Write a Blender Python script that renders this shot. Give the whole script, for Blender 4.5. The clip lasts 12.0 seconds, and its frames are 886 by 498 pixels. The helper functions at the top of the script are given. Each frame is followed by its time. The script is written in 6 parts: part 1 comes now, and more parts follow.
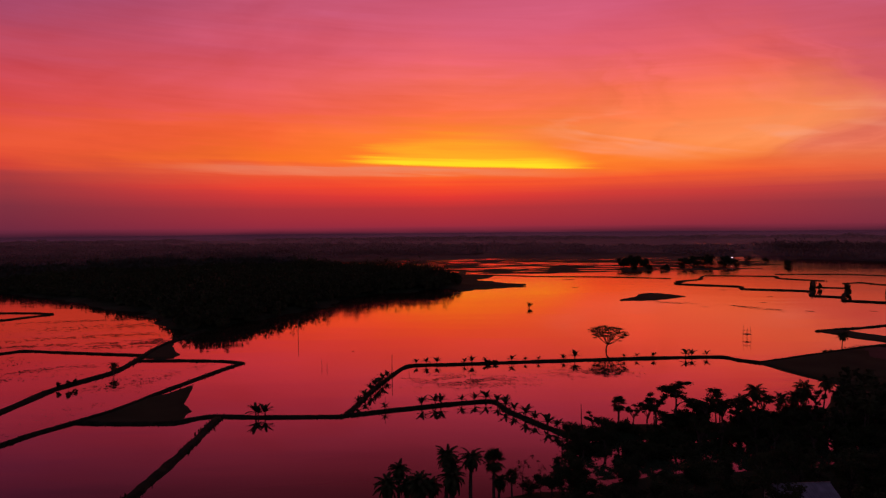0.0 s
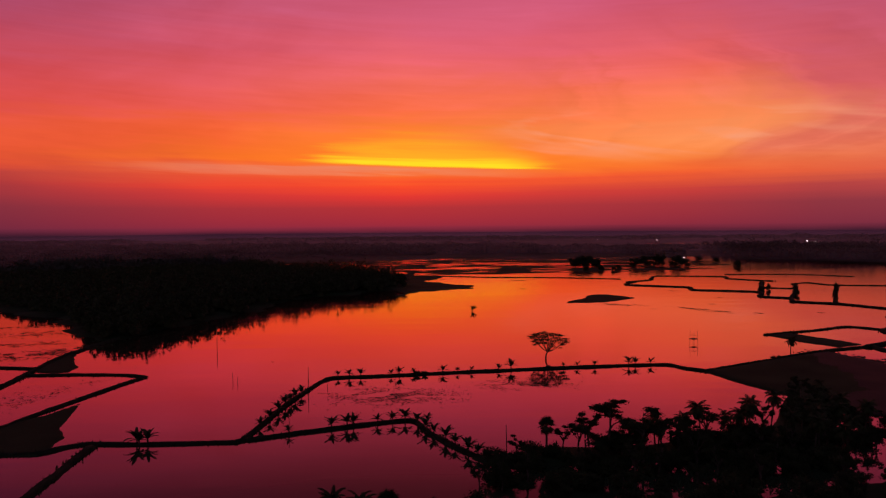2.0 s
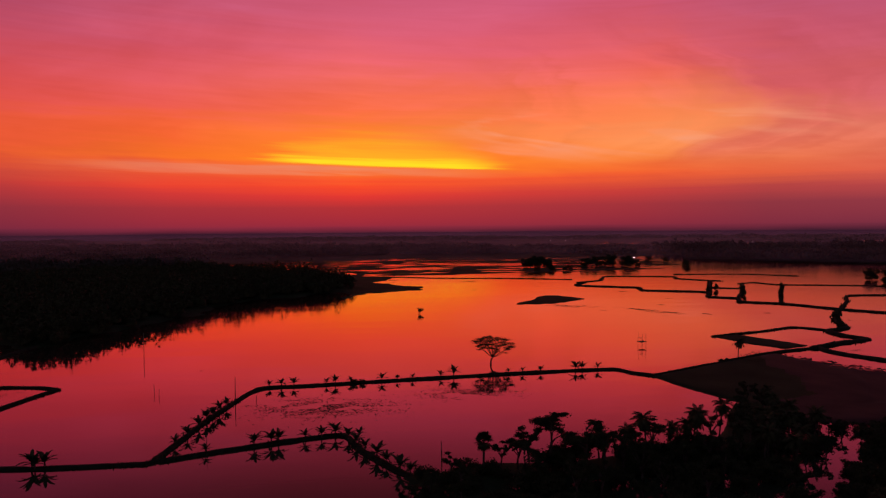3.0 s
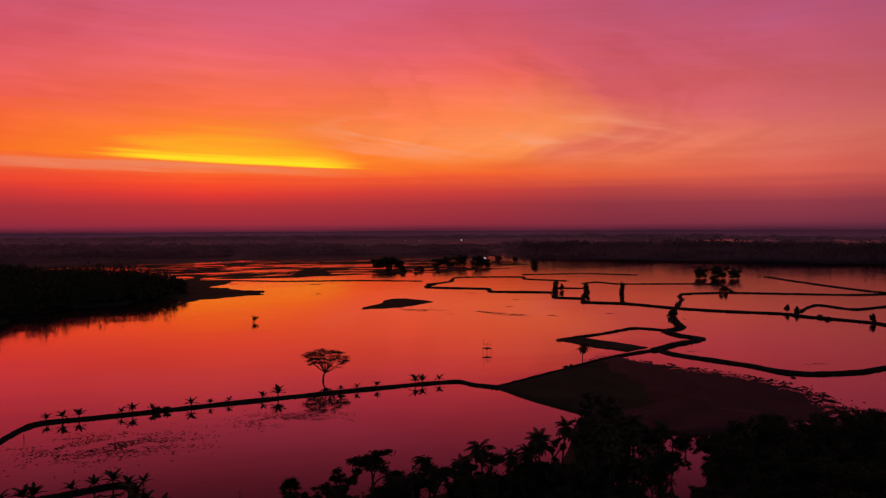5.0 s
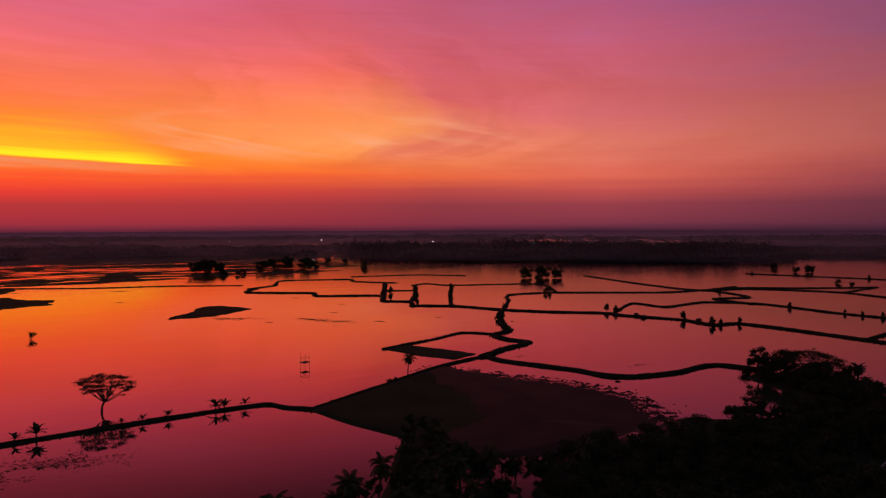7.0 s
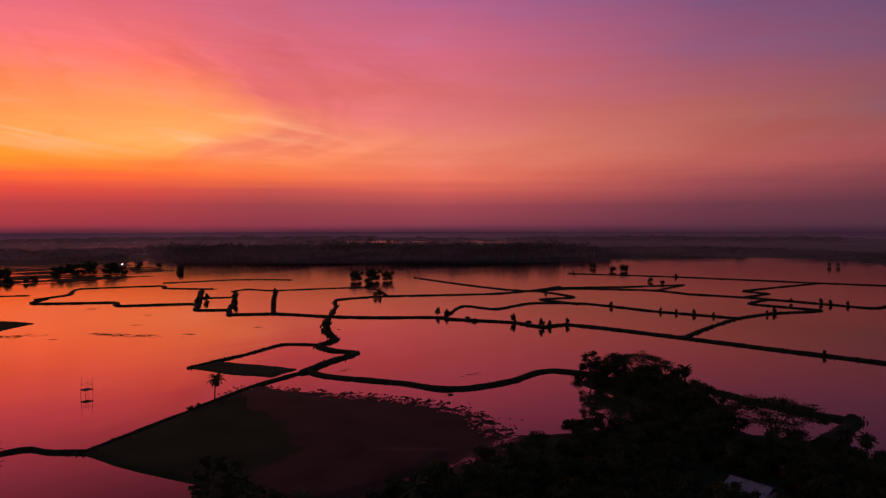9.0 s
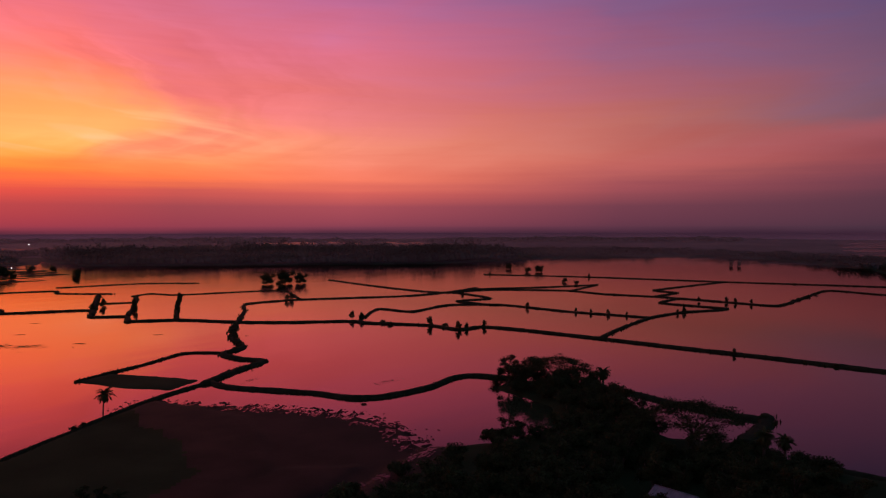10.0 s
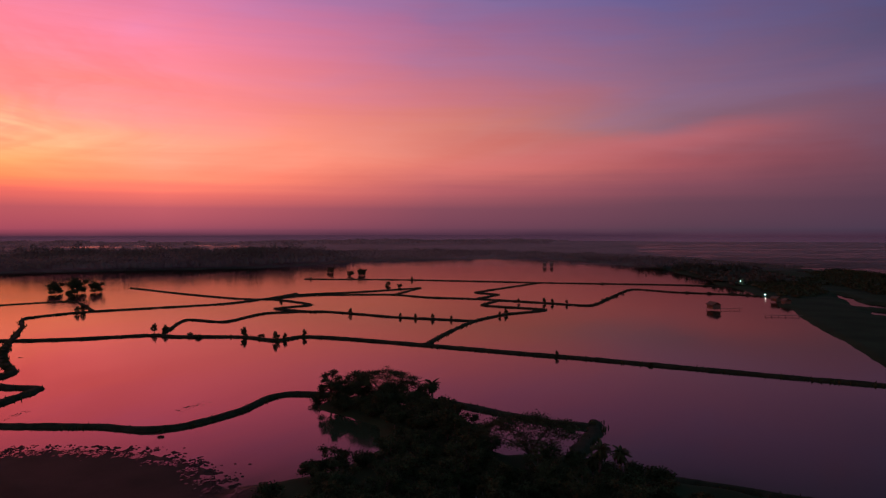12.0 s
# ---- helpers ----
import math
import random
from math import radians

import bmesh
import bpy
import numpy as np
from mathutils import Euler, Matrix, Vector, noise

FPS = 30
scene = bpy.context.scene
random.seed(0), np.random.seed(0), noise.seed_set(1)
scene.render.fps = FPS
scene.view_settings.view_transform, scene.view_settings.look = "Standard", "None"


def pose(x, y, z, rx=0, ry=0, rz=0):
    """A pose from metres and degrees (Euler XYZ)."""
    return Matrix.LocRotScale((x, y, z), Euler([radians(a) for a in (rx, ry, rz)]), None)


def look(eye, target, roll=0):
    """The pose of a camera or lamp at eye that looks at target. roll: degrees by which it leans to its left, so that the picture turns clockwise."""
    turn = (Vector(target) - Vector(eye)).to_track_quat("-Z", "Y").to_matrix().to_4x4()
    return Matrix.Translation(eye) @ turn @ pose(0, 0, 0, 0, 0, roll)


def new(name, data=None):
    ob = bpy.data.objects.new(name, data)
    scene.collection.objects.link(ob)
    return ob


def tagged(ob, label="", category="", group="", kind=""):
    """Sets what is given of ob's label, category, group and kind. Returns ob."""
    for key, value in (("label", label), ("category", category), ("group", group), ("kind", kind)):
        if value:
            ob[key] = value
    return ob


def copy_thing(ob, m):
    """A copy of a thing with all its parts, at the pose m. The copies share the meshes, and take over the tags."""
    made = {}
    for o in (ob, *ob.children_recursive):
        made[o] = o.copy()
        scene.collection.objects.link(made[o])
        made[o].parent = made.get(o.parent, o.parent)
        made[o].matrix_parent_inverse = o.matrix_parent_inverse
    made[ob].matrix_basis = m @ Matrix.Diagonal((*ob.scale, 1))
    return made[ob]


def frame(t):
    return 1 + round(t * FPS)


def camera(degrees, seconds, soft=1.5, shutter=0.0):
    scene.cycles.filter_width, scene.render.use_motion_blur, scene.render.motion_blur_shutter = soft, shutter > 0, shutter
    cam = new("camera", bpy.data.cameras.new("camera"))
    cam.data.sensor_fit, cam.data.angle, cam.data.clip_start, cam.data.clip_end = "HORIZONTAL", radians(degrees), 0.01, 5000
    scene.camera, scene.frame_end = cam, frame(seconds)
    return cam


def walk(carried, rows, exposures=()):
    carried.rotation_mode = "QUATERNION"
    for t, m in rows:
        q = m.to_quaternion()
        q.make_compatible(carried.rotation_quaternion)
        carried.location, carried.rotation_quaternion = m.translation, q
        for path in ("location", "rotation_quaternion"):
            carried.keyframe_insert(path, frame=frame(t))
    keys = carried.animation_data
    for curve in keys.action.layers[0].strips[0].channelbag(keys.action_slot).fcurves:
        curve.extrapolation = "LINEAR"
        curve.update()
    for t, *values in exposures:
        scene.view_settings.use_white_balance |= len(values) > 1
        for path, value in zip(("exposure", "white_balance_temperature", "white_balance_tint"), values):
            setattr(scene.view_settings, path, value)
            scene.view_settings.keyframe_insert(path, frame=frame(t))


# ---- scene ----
# The camera flies forward and to the right, about 40 m up, and turns slowly to the right.
cam = camera(63.1, 12.0, soft=1.3)
PATH = [
    (0, (0.01, 0.00, 40.03), (0.02, 99.96, 37.02), -0.50),
    (0.5, (2.16, 3.83, 40.09), (2.10, 103.79, 37.04), -0.51),
    (1, (4.48, 8.03, 39.92), (4.95, 107.98, 36.90), -0.49),
    (1.5, (6.93, 12.44, 39.83), (9.94, 112.35, 36.80), -0.49),
    (2, (9.18, 16.90, 39.84), (14.89, 116.69, 36.75), -0.46),
    (2.5, (11.53, 21.46, 39.85), (19.87, 121.07, 36.73), -0.45),
    (4.5, (21.28, 39.32, 40.05), (47.41, 135.79, 36.82), -0.29),
    (5, (23.75, 43.36, 40.16), (54.86, 138.34, 36.87), -0.26),
    (5.5, (26.14, 47.23, 40.28), (62.64, 140.27, 36.97), -0.22),
    (6, (28.89, 51.23, 40.36), (70.68, 142.01, 36.99), -0.16),
    (6.5, (31.63, 54.92, 40.34), (78.58, 143.15, 37.01), -0.15),
    (7, (34.48, 58.61, 40.36), (86.45, 143.97, 37.03), -0.15),
    (9, (47.57, 72.42, 40.16), (117.77, 143.57, 37.00), -0.09),
    (9.5, (50.68, 74.95, 40.00), (124.66, 142.16, 36.93), -0.11),
    (10, (53.82, 77.51, 39.97), (131.76, 140.09, 36.95), -0.09),
    (10.5, (56.93, 79.74, 39.95), (138.59, 137.39, 37.02), -0.09),
    (11, (59.82, 81.65, 40.04), (144.85, 134.20, 37.14), -0.08),
    (11.5, (63.01, 83.68, 40.12), (151.29, 130.56, 37.26), -0.03),
    (12, (65.82, 85.28, 40.15), (156.63, 127.05, 37.43), -0.05),
]

walk(cam, [(t, look(eye, target, roll)) for t, eye, target, roll in PATH],
     exposures=[(0.0, 0.0, 6200, 12), (5.0, 0.0, 6150, 8), (7.0, 0.14, 5800, -10), (9.0, 0.44, 5350, -30), (10.5, 0.78, 5000, -41), (12.0, 1.14, 4820, -50)])

# ---- dusk sky ------------------------------------------------------------
world = bpy.data.worlds.new("dusk_sky")
scene.world = world
world.use_nodes = True
wn, wl = world.node_tree.nodes, world.node_tree.links
wn.clear()


def lin(r, g, b):
    """Linear colour from an 8-bit display colour."""
    return tuple(((c / 255) / 12.92 if c <= 10 else ((c / 255 + 0.055) / 1.055) ** 2.4) for c in (r, g, b)) + (1.0,)


def wire(links, value, socket):
    if isinstance(value, (int, float)):
        socket.default_value = value
    elif isinstance(value, tuple):
        socket.default_value = value
    else:
        links.new(value, socket)


def wm(op, a, b=0.0, c=0.0, clamp=False):
    n = wn.new("ShaderNodeMath")
    n.operation, n.use_clamp = op, clamp
    for v, s in zip((a, b, c), n.inputs):
        wire(wl, v, s)
    return n.outputs[0]


def wstep(x, lo, hi):
    """0 below lo, 1 above hi, smooth between; lo may be the larger one."""
    n = wn.new("ShaderNodeMapRange")
    n.interpolation_type = "SMOOTHSTEP"
    flip = lo > hi
    wire(wl, x, n.inputs["Value"])
    n.inputs["From Min"].default_value, n.inputs["From Max"].default_value = min(lo, hi), max(lo, hi)
    n.inputs["To Min"].default_value, n.inputs["To Max"].default_value = (1, 0) if flip else (0, 1)
    return n.outputs[0]


def wmix(fac, a, b, blend="MIX"):
    n = wn.new("ShaderNodeMix")
    n.data_type, n.blend_type, n.clamp_factor = "RGBA", blend, True
    wire(wl, fac, n.inputs[0])
    wire(wl, a, n.inputs[6])
    wire(wl, b, n.inputs[7])
    return n.outputs[2]


def wnoise(x, y, scale, detail=4.0, rough=0.55, distort=0.0):
    v = wn.new("ShaderNodeCombineXYZ")
    wire(wl, x, v.inputs[0])
    wire(wl, y, v.inputs[1])
    n = wn.new("ShaderNodeTexNoise")
    wl.new(v.outputs[0], n.inputs["Vector"])
    n.inputs["Scale"].default_value, n.inputs["Detail"].default_value = scale, detail
    n.inputs["Roughness"].default_value, n.inputs["Distortion"].default_value = rough, distort
    return n.outputs[0]


def wramp(fac, stops):
    """Colours over the height above the horizon in degrees, set out as the root of the height."""
    n = wn.new("ShaderNodeValToRGB")
    n.color_ramp.interpolation = "B_SPLINE" if len(stops) < 3 else "EASE"
    els = n.color_ramp.elements
    for k, (deg, r, g, b) in enumerate(stops):
        p = math.sqrt(deg / 90)
        e = els[k] if k < 2 else els.new(p)
        e.position, e.color = p, lin(r, g, b)
    n.color_ramp.interpolation = "LINEAR"
    wl.new(fac, n.inputs[0])
    return n.outputs[0]


wdir = wn.new("ShaderNodeTexCoord")
wsep = wn.new("ShaderNodeSeparateXYZ")
wl.new(wdir.outputs["Generated"], wsep.inputs[0])
DEG = 180 / math.pi
el = wm("MULTIPLY", wm("ARCSINE", wsep.outputs[2]), DEG)
az = wm("MULTIPLY", wm("ARCTAN2", wsep.outputs[0], wsep.outputs[1]), DEG)

# Thin high cloud: long streaks and broad swathes that bend the bands of colour up and down.
slant = wm("ADD", wm("MULTIPLY", el, 0.30), wm("MULTIPLY", az, 0.012))
streak = wm("SUBTRACT", wnoise(wm("MULTIPLY", az, 0.045), slant, 1.0, 5.0, 0.55, 0.8), 0.5)
fine = wm("SUBTRACT", wnoise(wm("MULTIPLY", az, 0.05), wm("MULTIPLY", slant, 3.4), 1.3, 4.0, 0.55, 1.1), 0.5)
# The cloud is smoother towards the north-east.
fine = wm("MULTIPLY", fine, wm("SUBTRACT", 1.0, wm("MULTIPLY", wstep(az, 24, 52), 0.7)))
broad = wm("SUBTRACT", wnoise(wm("MULTIPLY", az, 0.045), wm("MULTIPLY", el, 0.14), 1.0, 4.0, 0.55, 1.6), 0.5)
layer = wm("SUBTRACT", wnoise(wm("MULTIPLY", az, 0.02), wm("MULTIPLY", el, 1.15), 1.0, 5.0, 0.6, 0.25), 0.5)
# A great hook of cloud that sweeps down to the right and curls back under itself.
hook_d = wm("SUBTRACT", el, 8.3)
hook_up, hook_dn = wm("MAXIMUM", hook_d, 0.0), wm("MINIMUM", hook_d, 0.0)
hook = wm("ADD", az, wm("ADD", wm("MULTIPLY", wm("MULTIPLY", hook_up, hook_up), 0.17), wm("MULTIPLY", wm("MULTIPLY", hook_dn, hook_dn), 0.62)))
hook = wm("ADD", wm("SUBTRACT", hook, 30.5), wm("ADD", wm("MULTIPLY", broad, 11.0), wm("MULTIPLY", streak, 7.0)))
curls = wm("SUBTRACT", wnoise(wm("MULTIPLY", hook, 0.16), wm("MULTIPLY", el, 0.05), 1.0, 4.0, 0.55, 0.7), 0.5)
curls = wm("MULTIPLY", curls, wm("MULTIPLY", wm("MULTIPLY", wstep(el, 4.2, 6.2), wstep(el, 17.0, 11.0)), wm("MULTIPLY", wstep(hook, -24, -12), wstep(hook, 22, 4))))
lift = wstep(el, 1.8, 8.0)
bend = wm("ADD", wm("MULTIPLY", streak, 3.0), wm("MULTIPLY", broad, 3.6))
bend = wm("ADD", bend, wm("ADD", wm("MULTIPLY", fine, 0.8), wm("MULTIPLY", curls, 3.4)))
el1 = wm("ADD", el, wm("MULTIPLY", bend, lift))
el2 = wm("MAXIMUM", wm("ADD", el1, wm("MULTIPLY", layer, wm("MULTIPLY", wstep(el, 1.2, 3.5), 1.5))), 0.0)
fac = wm("SQRT", wm("DIVIDE", el2, 90.0))
az2 = wm("ADD", az, wm("MULTIPLY", wm("ADD", wm("MULTIPLY", broad, 9.0), wm("MULTIPLY", streak, 5.0)), lift))

# Colours of the dusk sky by height, at compass bearings from west to east.
SKY_COLUMNS = [
    (-31, [(0, 104, 40, 60), (1.7, 124, 42, 60), (2.8, 148, 45, 58), (4, 170, 50, 54), (4.8, 206, 58, 46), (5.6, 222, 70, 44), (6.6, 230, 80, 46), (7.8, 224, 74, 55), (9, 213, 66, 64), (10.8, 204, 66, 75), (12.9, 190, 70, 90), (15, 165, 67, 97), (17.2, 146, 65, 102), (20, 108, 52, 88), (26, 80, 46, 76), (45, 76, 56, 86), (90, 56, 50, 78)]),
    (-14, [(0, 136, 42, 60), (1.5, 166, 42, 55), (2.5, 206, 46, 50), (3.3, 234, 58, 42), (4.2, 240, 84, 44), (5.2, 250, 108, 24), (6.4, 247, 92, 40), (7.8, 246, 94, 52), (9, 236, 86, 70), (10.8, 228, 85, 84), (12.9, 214, 79, 92), (15, 204, 79, 99), (17.2, 192, 80, 106), (20, 168, 70, 100), (26, 112, 56, 86), (45, 84, 58, 90), (90, 56, 50, 78)]),
    (0, [(0, 142, 42, 60), (1.5, 178, 42, 52), (2.4, 226, 46, 45), (3.2, 248, 66, 34), (4.2, 250, 96, 34), (5.2, 254, 130, 22), (6.4, 255, 140, 22), (7.6, 253, 122, 36), (9, 252, 106, 58), (10.8, 248, 106, 84), (12.9, 237, 98, 104), (15, 220, 90, 108), (17.2, 204, 85, 111), (26, 168, 68, 98), (45, 96, 62, 94), (90, 56, 50, 78)]),
    (12, [(0, 136, 42, 58), (1.6, 170, 44, 55), (2.6, 208, 50, 50), (3.6, 246, 82, 38), (4.8, 254, 124, 22), (5.8, 252, 120, 36), (7, 249, 130, 66), (8.2, 250, 120, 62), (10, 247, 108, 72), (12.9, 230, 93, 103), (15, 217, 87, 106), (17.2, 209, 88, 114), (26, 168, 68, 98), (45, 96, 62, 94), (90, 56, 50, 78)]),
    (22, [(0, 127, 41, 58), (1.6, 160, 45, 57), (2.6, 194, 52, 54), (3.8, 244, 90, 42), (4.9, 248, 118, 52), (6.6, 249, 138, 86), (7.8, 249, 118, 68), (9, 246, 106, 64), (10.8, 241, 98, 80), (12.9, 232, 94, 92), (15, 214, 86, 98), (17.2, 200, 82, 112), (26, 138, 62, 92), (45, 84, 60, 92), (90, 56, 50, 78)]),
    (31, [(0, 122, 43, 60), (1.6, 140, 48, 62), (2.6, 176, 58, 62), (3.7, 228, 90, 55), (4.8, 236, 112, 66), (6.8, 240, 122, 84), (8, 236, 112, 84), (9.5, 218, 90, 88), (11, 210, 86, 90), (13, 205, 84, 100), (17.2, 186, 80, 106), (26, 138, 62, 92), (45, 84, 60, 92), (90, 56, 50, 78)]),
    (44, [(0, 108, 44, 62), (1.6, 146, 54, 68), (2.6, 188, 70, 70), (3.8, 218, 92, 76), (6, 222, 110, 94), (8.5, 208, 94, 96), (11, 202, 88, 100), (13.4, 196, 84, 108), (17.2, 170, 78, 116), (21, 120, 60, 92), (26, 96, 54, 84), (45, 70, 54, 84), (90, 56, 50, 78)]),
    (65, [(0, 80, 38, 54), (1.6, 100, 44, 60), (3.2, 140, 57, 68), (5, 170, 74, 72), (7.6, 168, 81, 78), (10, 158, 74, 87), (12.7, 141, 69, 94), (15.3, 126, 67, 102), (17.8, 110, 67, 105), (21, 66, 44, 70), (26, 54, 42, 64), (45, 52, 50, 78), (90, 56, 50, 78)]),
    (83, [(0, 64, 36, 50), (2, 80, 40, 55), (3.5, 102, 45, 60), (5, 126, 51, 62), (6.6, 126, 60, 72), (8, 108, 62, 80), (10.5, 108, 62, 86), (13.4, 99, 58, 87), (17.6, 80, 55, 94), (21, 44, 32, 46), (26, 38, 32, 44), (45, 50, 48, 74), (90, 56, 50, 78)]),
    (97, [(0, 56, 34, 50), (2, 66, 36, 52), (4.5, 84, 42, 58), (7.8, 90, 48, 68), (10.8, 80, 52, 81), (13, 70, 48, 77), (17.6, 64, 48, 84), (21, 36, 30, 40), (26, 32, 30, 40), (45, 50, 48, 74), (90, 56, 50, 78)]),
]
SKY_B = [(0, 66, 48, 64), (6, 90, 66, 86), (14, 98, 78, 98), (30, 84, 72, 96), (90, 56, 50, 78)]


def between(x, lo, hi):
    n = wn.new("ShaderNodeMapRange")
    wire(wl, x, n.inputs["Value"])
    n.inputs["From Min"].default_value, n.inputs["From Max"].default_value = lo, hi
    return n.outputs[0]


sky = wramp(fac, SKY_COLUMNS[0][1])
for (west, _), (east, stops) in zip(SKY_COLUMNS, SKY_COLUMNS[1:]):
    sky = wmix(between(az2, west, east), sky, wramp(fac, stops))
back = wramp(fac, SKY_B)
sky = wmix(wstep(az, 102, 165), sky, back)
sky = wmix(wstep(az, -45, -120), sky, back)

# Thicker and thinner cloud: a soft change of brightness and, higher up, of pink against grey.
body = wm("ADD", wm("MULTIPLY", broad, 0.30), wm("ADD", wm("MULTIPLY", streak, 0.30), wm("ADD", wm("MULTIPLY", fine, 0.18), wm("MULTIPLY", curls, 0.78))))
body = wm("ADD", 1.0, wm("MULTIPLY", body, wstep(el, 2.0, 6.0)))
bodyc = wn.new("ShaderNodeCombineColor")
wl.new(body, bodyc.inputs[0])
wl.new(wm("ADD", wm("MULTIPLY", body, 1.5), -0.5), bodyc.inputs[1])
wl.new(wm("ADD", wm("MULTIPLY", body, 1.3), -0.3), bodyc.inputs[2])
sky = wmix(1.0, sky, bodyc.outputs[0], "MULTIPLY")
# Peach light along the inner rim of the hook, a rosy shade just outside it.
tall = wm("MULTIPLY", wstep(el, 4.2, 5.8), wstep(el, 12.5, 8.5))
rim = wm("MULTIPLY", wm("MULTIPLY", wstep(hook, 3.0, -3.5), wstep(hook, -20, -5)), tall)
sky = wmix(wm("MULTIPLY", rim, 0.42), sky, lin(252, 150, 74))
shade = wm("MULTIPLY", wm("MULTIPLY", wstep(hook, -3.5, 3.0), wstep(hook, 12.0, 3.0)), tall)
sky = wmix(wm("MULTIPLY", shade, 0.28), sky, lin(206, 82, 92))
# Pale wisps right of the bright gap.
curl = wnoise(wm("MULTIPLY", wm("ADD", az, wm("MULTIPLY", el, 0.9)), 0.085), wm("MULTIPLY", wm("ADD", el, wm("MULTIPLY", az, 0.10)), 0.42), 1.0, 2.5, 0.5, 1.8)
wisp = wm("MULTIPLY", wstep(curl, 0.46, 0.74), wm("MULTIPLY", wstep(el, 4.6, 6.0), wstep(el, 9.5, 7.0)))
wisp = wm("MULTIPLY", wisp, wm("MULTIPLY", wstep(az, 6, 12), wstep(az, 40, 28)))
sky = wmix(wm("MULTIPLY", wisp, 0.72), sky, lin(248, 160, 122))
# Cool grey-mauve streak in the north-east, rising to the right, and a red one under it.
cool_v = wm("SUBTRACT", wm("ADD", el, wm("MULTIPLY", streak, 1.6)), wm("ADD", 7.6, wm("MULTIPLY", wm("SUBTRACT", az, 72.0), 0.11)))
cool = wm("MULTIPLY", wm("MULTIPLY", wstep(cool_v, -0.9, 0.2), wstep(cool_v, 1.5, 0.3)), wm("MULTIPLY", wstep(az, 60, 76), wstep(az, 112, 92)))
sky = wmix(wm("MULTIPLY", cool, 0.07), sky, lin(116, 78, 104))
red_v = wm("ADD", cool_v, 2.4)
red = wm("MULTIPLY", wm("MULTIPLY", wstep(red_v, -1.3, 0.2), wstep(red_v, 1.6, 0.2)), wm("MULTIPLY", wstep(az, 54, 70), wstep(az, 96, 84)))
sky = wmix(wm("MULTIPLY", red, 0.26), sky, lin(164, 66, 76))
# Grey-peach veil below the bright gap.
veil_v = wm("SUBTRACT", wm("ADD", el, wm("ADD", wm("MULTIPLY", fine, 1.2), wm("MULTIPLY", layer, 0.9))), wm("ADD", 4.25, wm("MULTIPLY", az, -0.012)))
veil = wm("MULTIPLY", wm("MULTIPLY", wstep(veil_v, -0.45, 0.05), wstep(veil_v, 0.55, 0.15)), wm("MULTIPLY", wstep(az, -25, -12), wstep(az, 16, -2)))
sky = wmix(wm("MULTIPLY", veil, wm("ADD", 0.50, wm("MULTIPLY", streak, 1.8))), sky, lin(232, 140, 104))
# The gap where the sun went down: a bright lens with a sharp lower edge and a torn, streaky upper one.
strands = wm("SUBTRACT", wnoise(wm("MULTIPLY", az, 0.05), wm("MULTIPLY", wm("ADD", el, wm("MULTIPLY", az, 0.035)), 2.2), 1.0, 4.0, 0.55, 0.3), 0.5)
tear = wm("ADD", wm("MULTIPLY", fine, 1.5), wm("ADD", wm("MULTIPLY", streak, 1.2), wm("MULTIPLY", strands, 1.6)))
gap_b = wm("SUBTRACT", wm("ADD", el, wm("MULTIPLY", az, 0.036)), 4.86)
gap_e = wm("ADD", gap_b, wm("ADD", wm("MULTIPLY", fine, 0.5), wm("MULTIPLY", strands, 0.35)))
gap_u = wm("ABSOLUTE", wm("SUBTRACT", az, wm("ADD", 2.2, wm("MULTIPLY", tear, 3.0))))
gap_h = wm("SUBTRACT", 1.0, wm("POWER", wm("MINIMUM", wm("DIVIDE", gap_u, 11.5), 1.0), 2.0))
gap_t = wm("DIVIDE", wm("ADD", gap_b, wm("MULTIPLY", tear, 0.9)), wm("ADD", wm("MULTIPLY", gap_h, 2.5), 0.05))
gap = wm("MULTIPLY", wm("MULTIPLY", wstep(gap_e, -0.14, 0.12), wstep(gap_t, 1.25, 0.1)), wstep(gap_h, 0.0, 0.75))
sky = wmix(wm("MULTIPLY", gap, 0.88), sky, lin(255, 182, 12))
core = wm("MULTIPLY", wm("MULTIPLY", wstep(gap_e, -0.1, 0.12), wstep(wm("ADD", gap_b, wm("MULTIPLY", tear, 0.6)), 0.80, 0.10)), wstep(gap_h, 0.20, 0.85))
sky = wmix(wm("MULTIPLY", core, 0.9), sky, lin(255, 226, 14))
# Orange glow reaching out to both sides of the gap.
glow = wm("MULTIPLY", wm("MULTIPLY", wstep(gap_e, -0.3, 0.3), wstep(gap_b, 4.0, 0.4)), wm("MULTIPLY", wstep(az, -24, -4), wstep(az, 30, 8)))
glow = wm("MULTIPLY", glow, wm("SUBTRACT", 1.0, gap))
sky = wmix(wm("MULTIPLY", glow, 0.50), sky, lin(255, 116, 14))

# A little of the clear evening air above the cloud.
air = wn.new("ShaderNodeTexSky")
air.sky_type, air.sun_disc = "NISHITA", False
air.sun_elevation, air.sun_rotation = radians(-3.0), radians(2.0)
sky = wmix(1.0, sky, wmix(1.0, air.outputs[0], (0.05, 0.05, 0.05, 1.0), "MULTIPLY"), "ADD")

wbg = wn.new("ShaderNodeBackground")
wout = wn.new("ShaderNodeOutputWorld")
wl.new(sky, wbg.inputs[0])
wbg.inputs[1].default_value = 1.0
wl.new(wbg.outputs[0], wout.inputs[0])

# ---- materials -----------------------------------------------------------


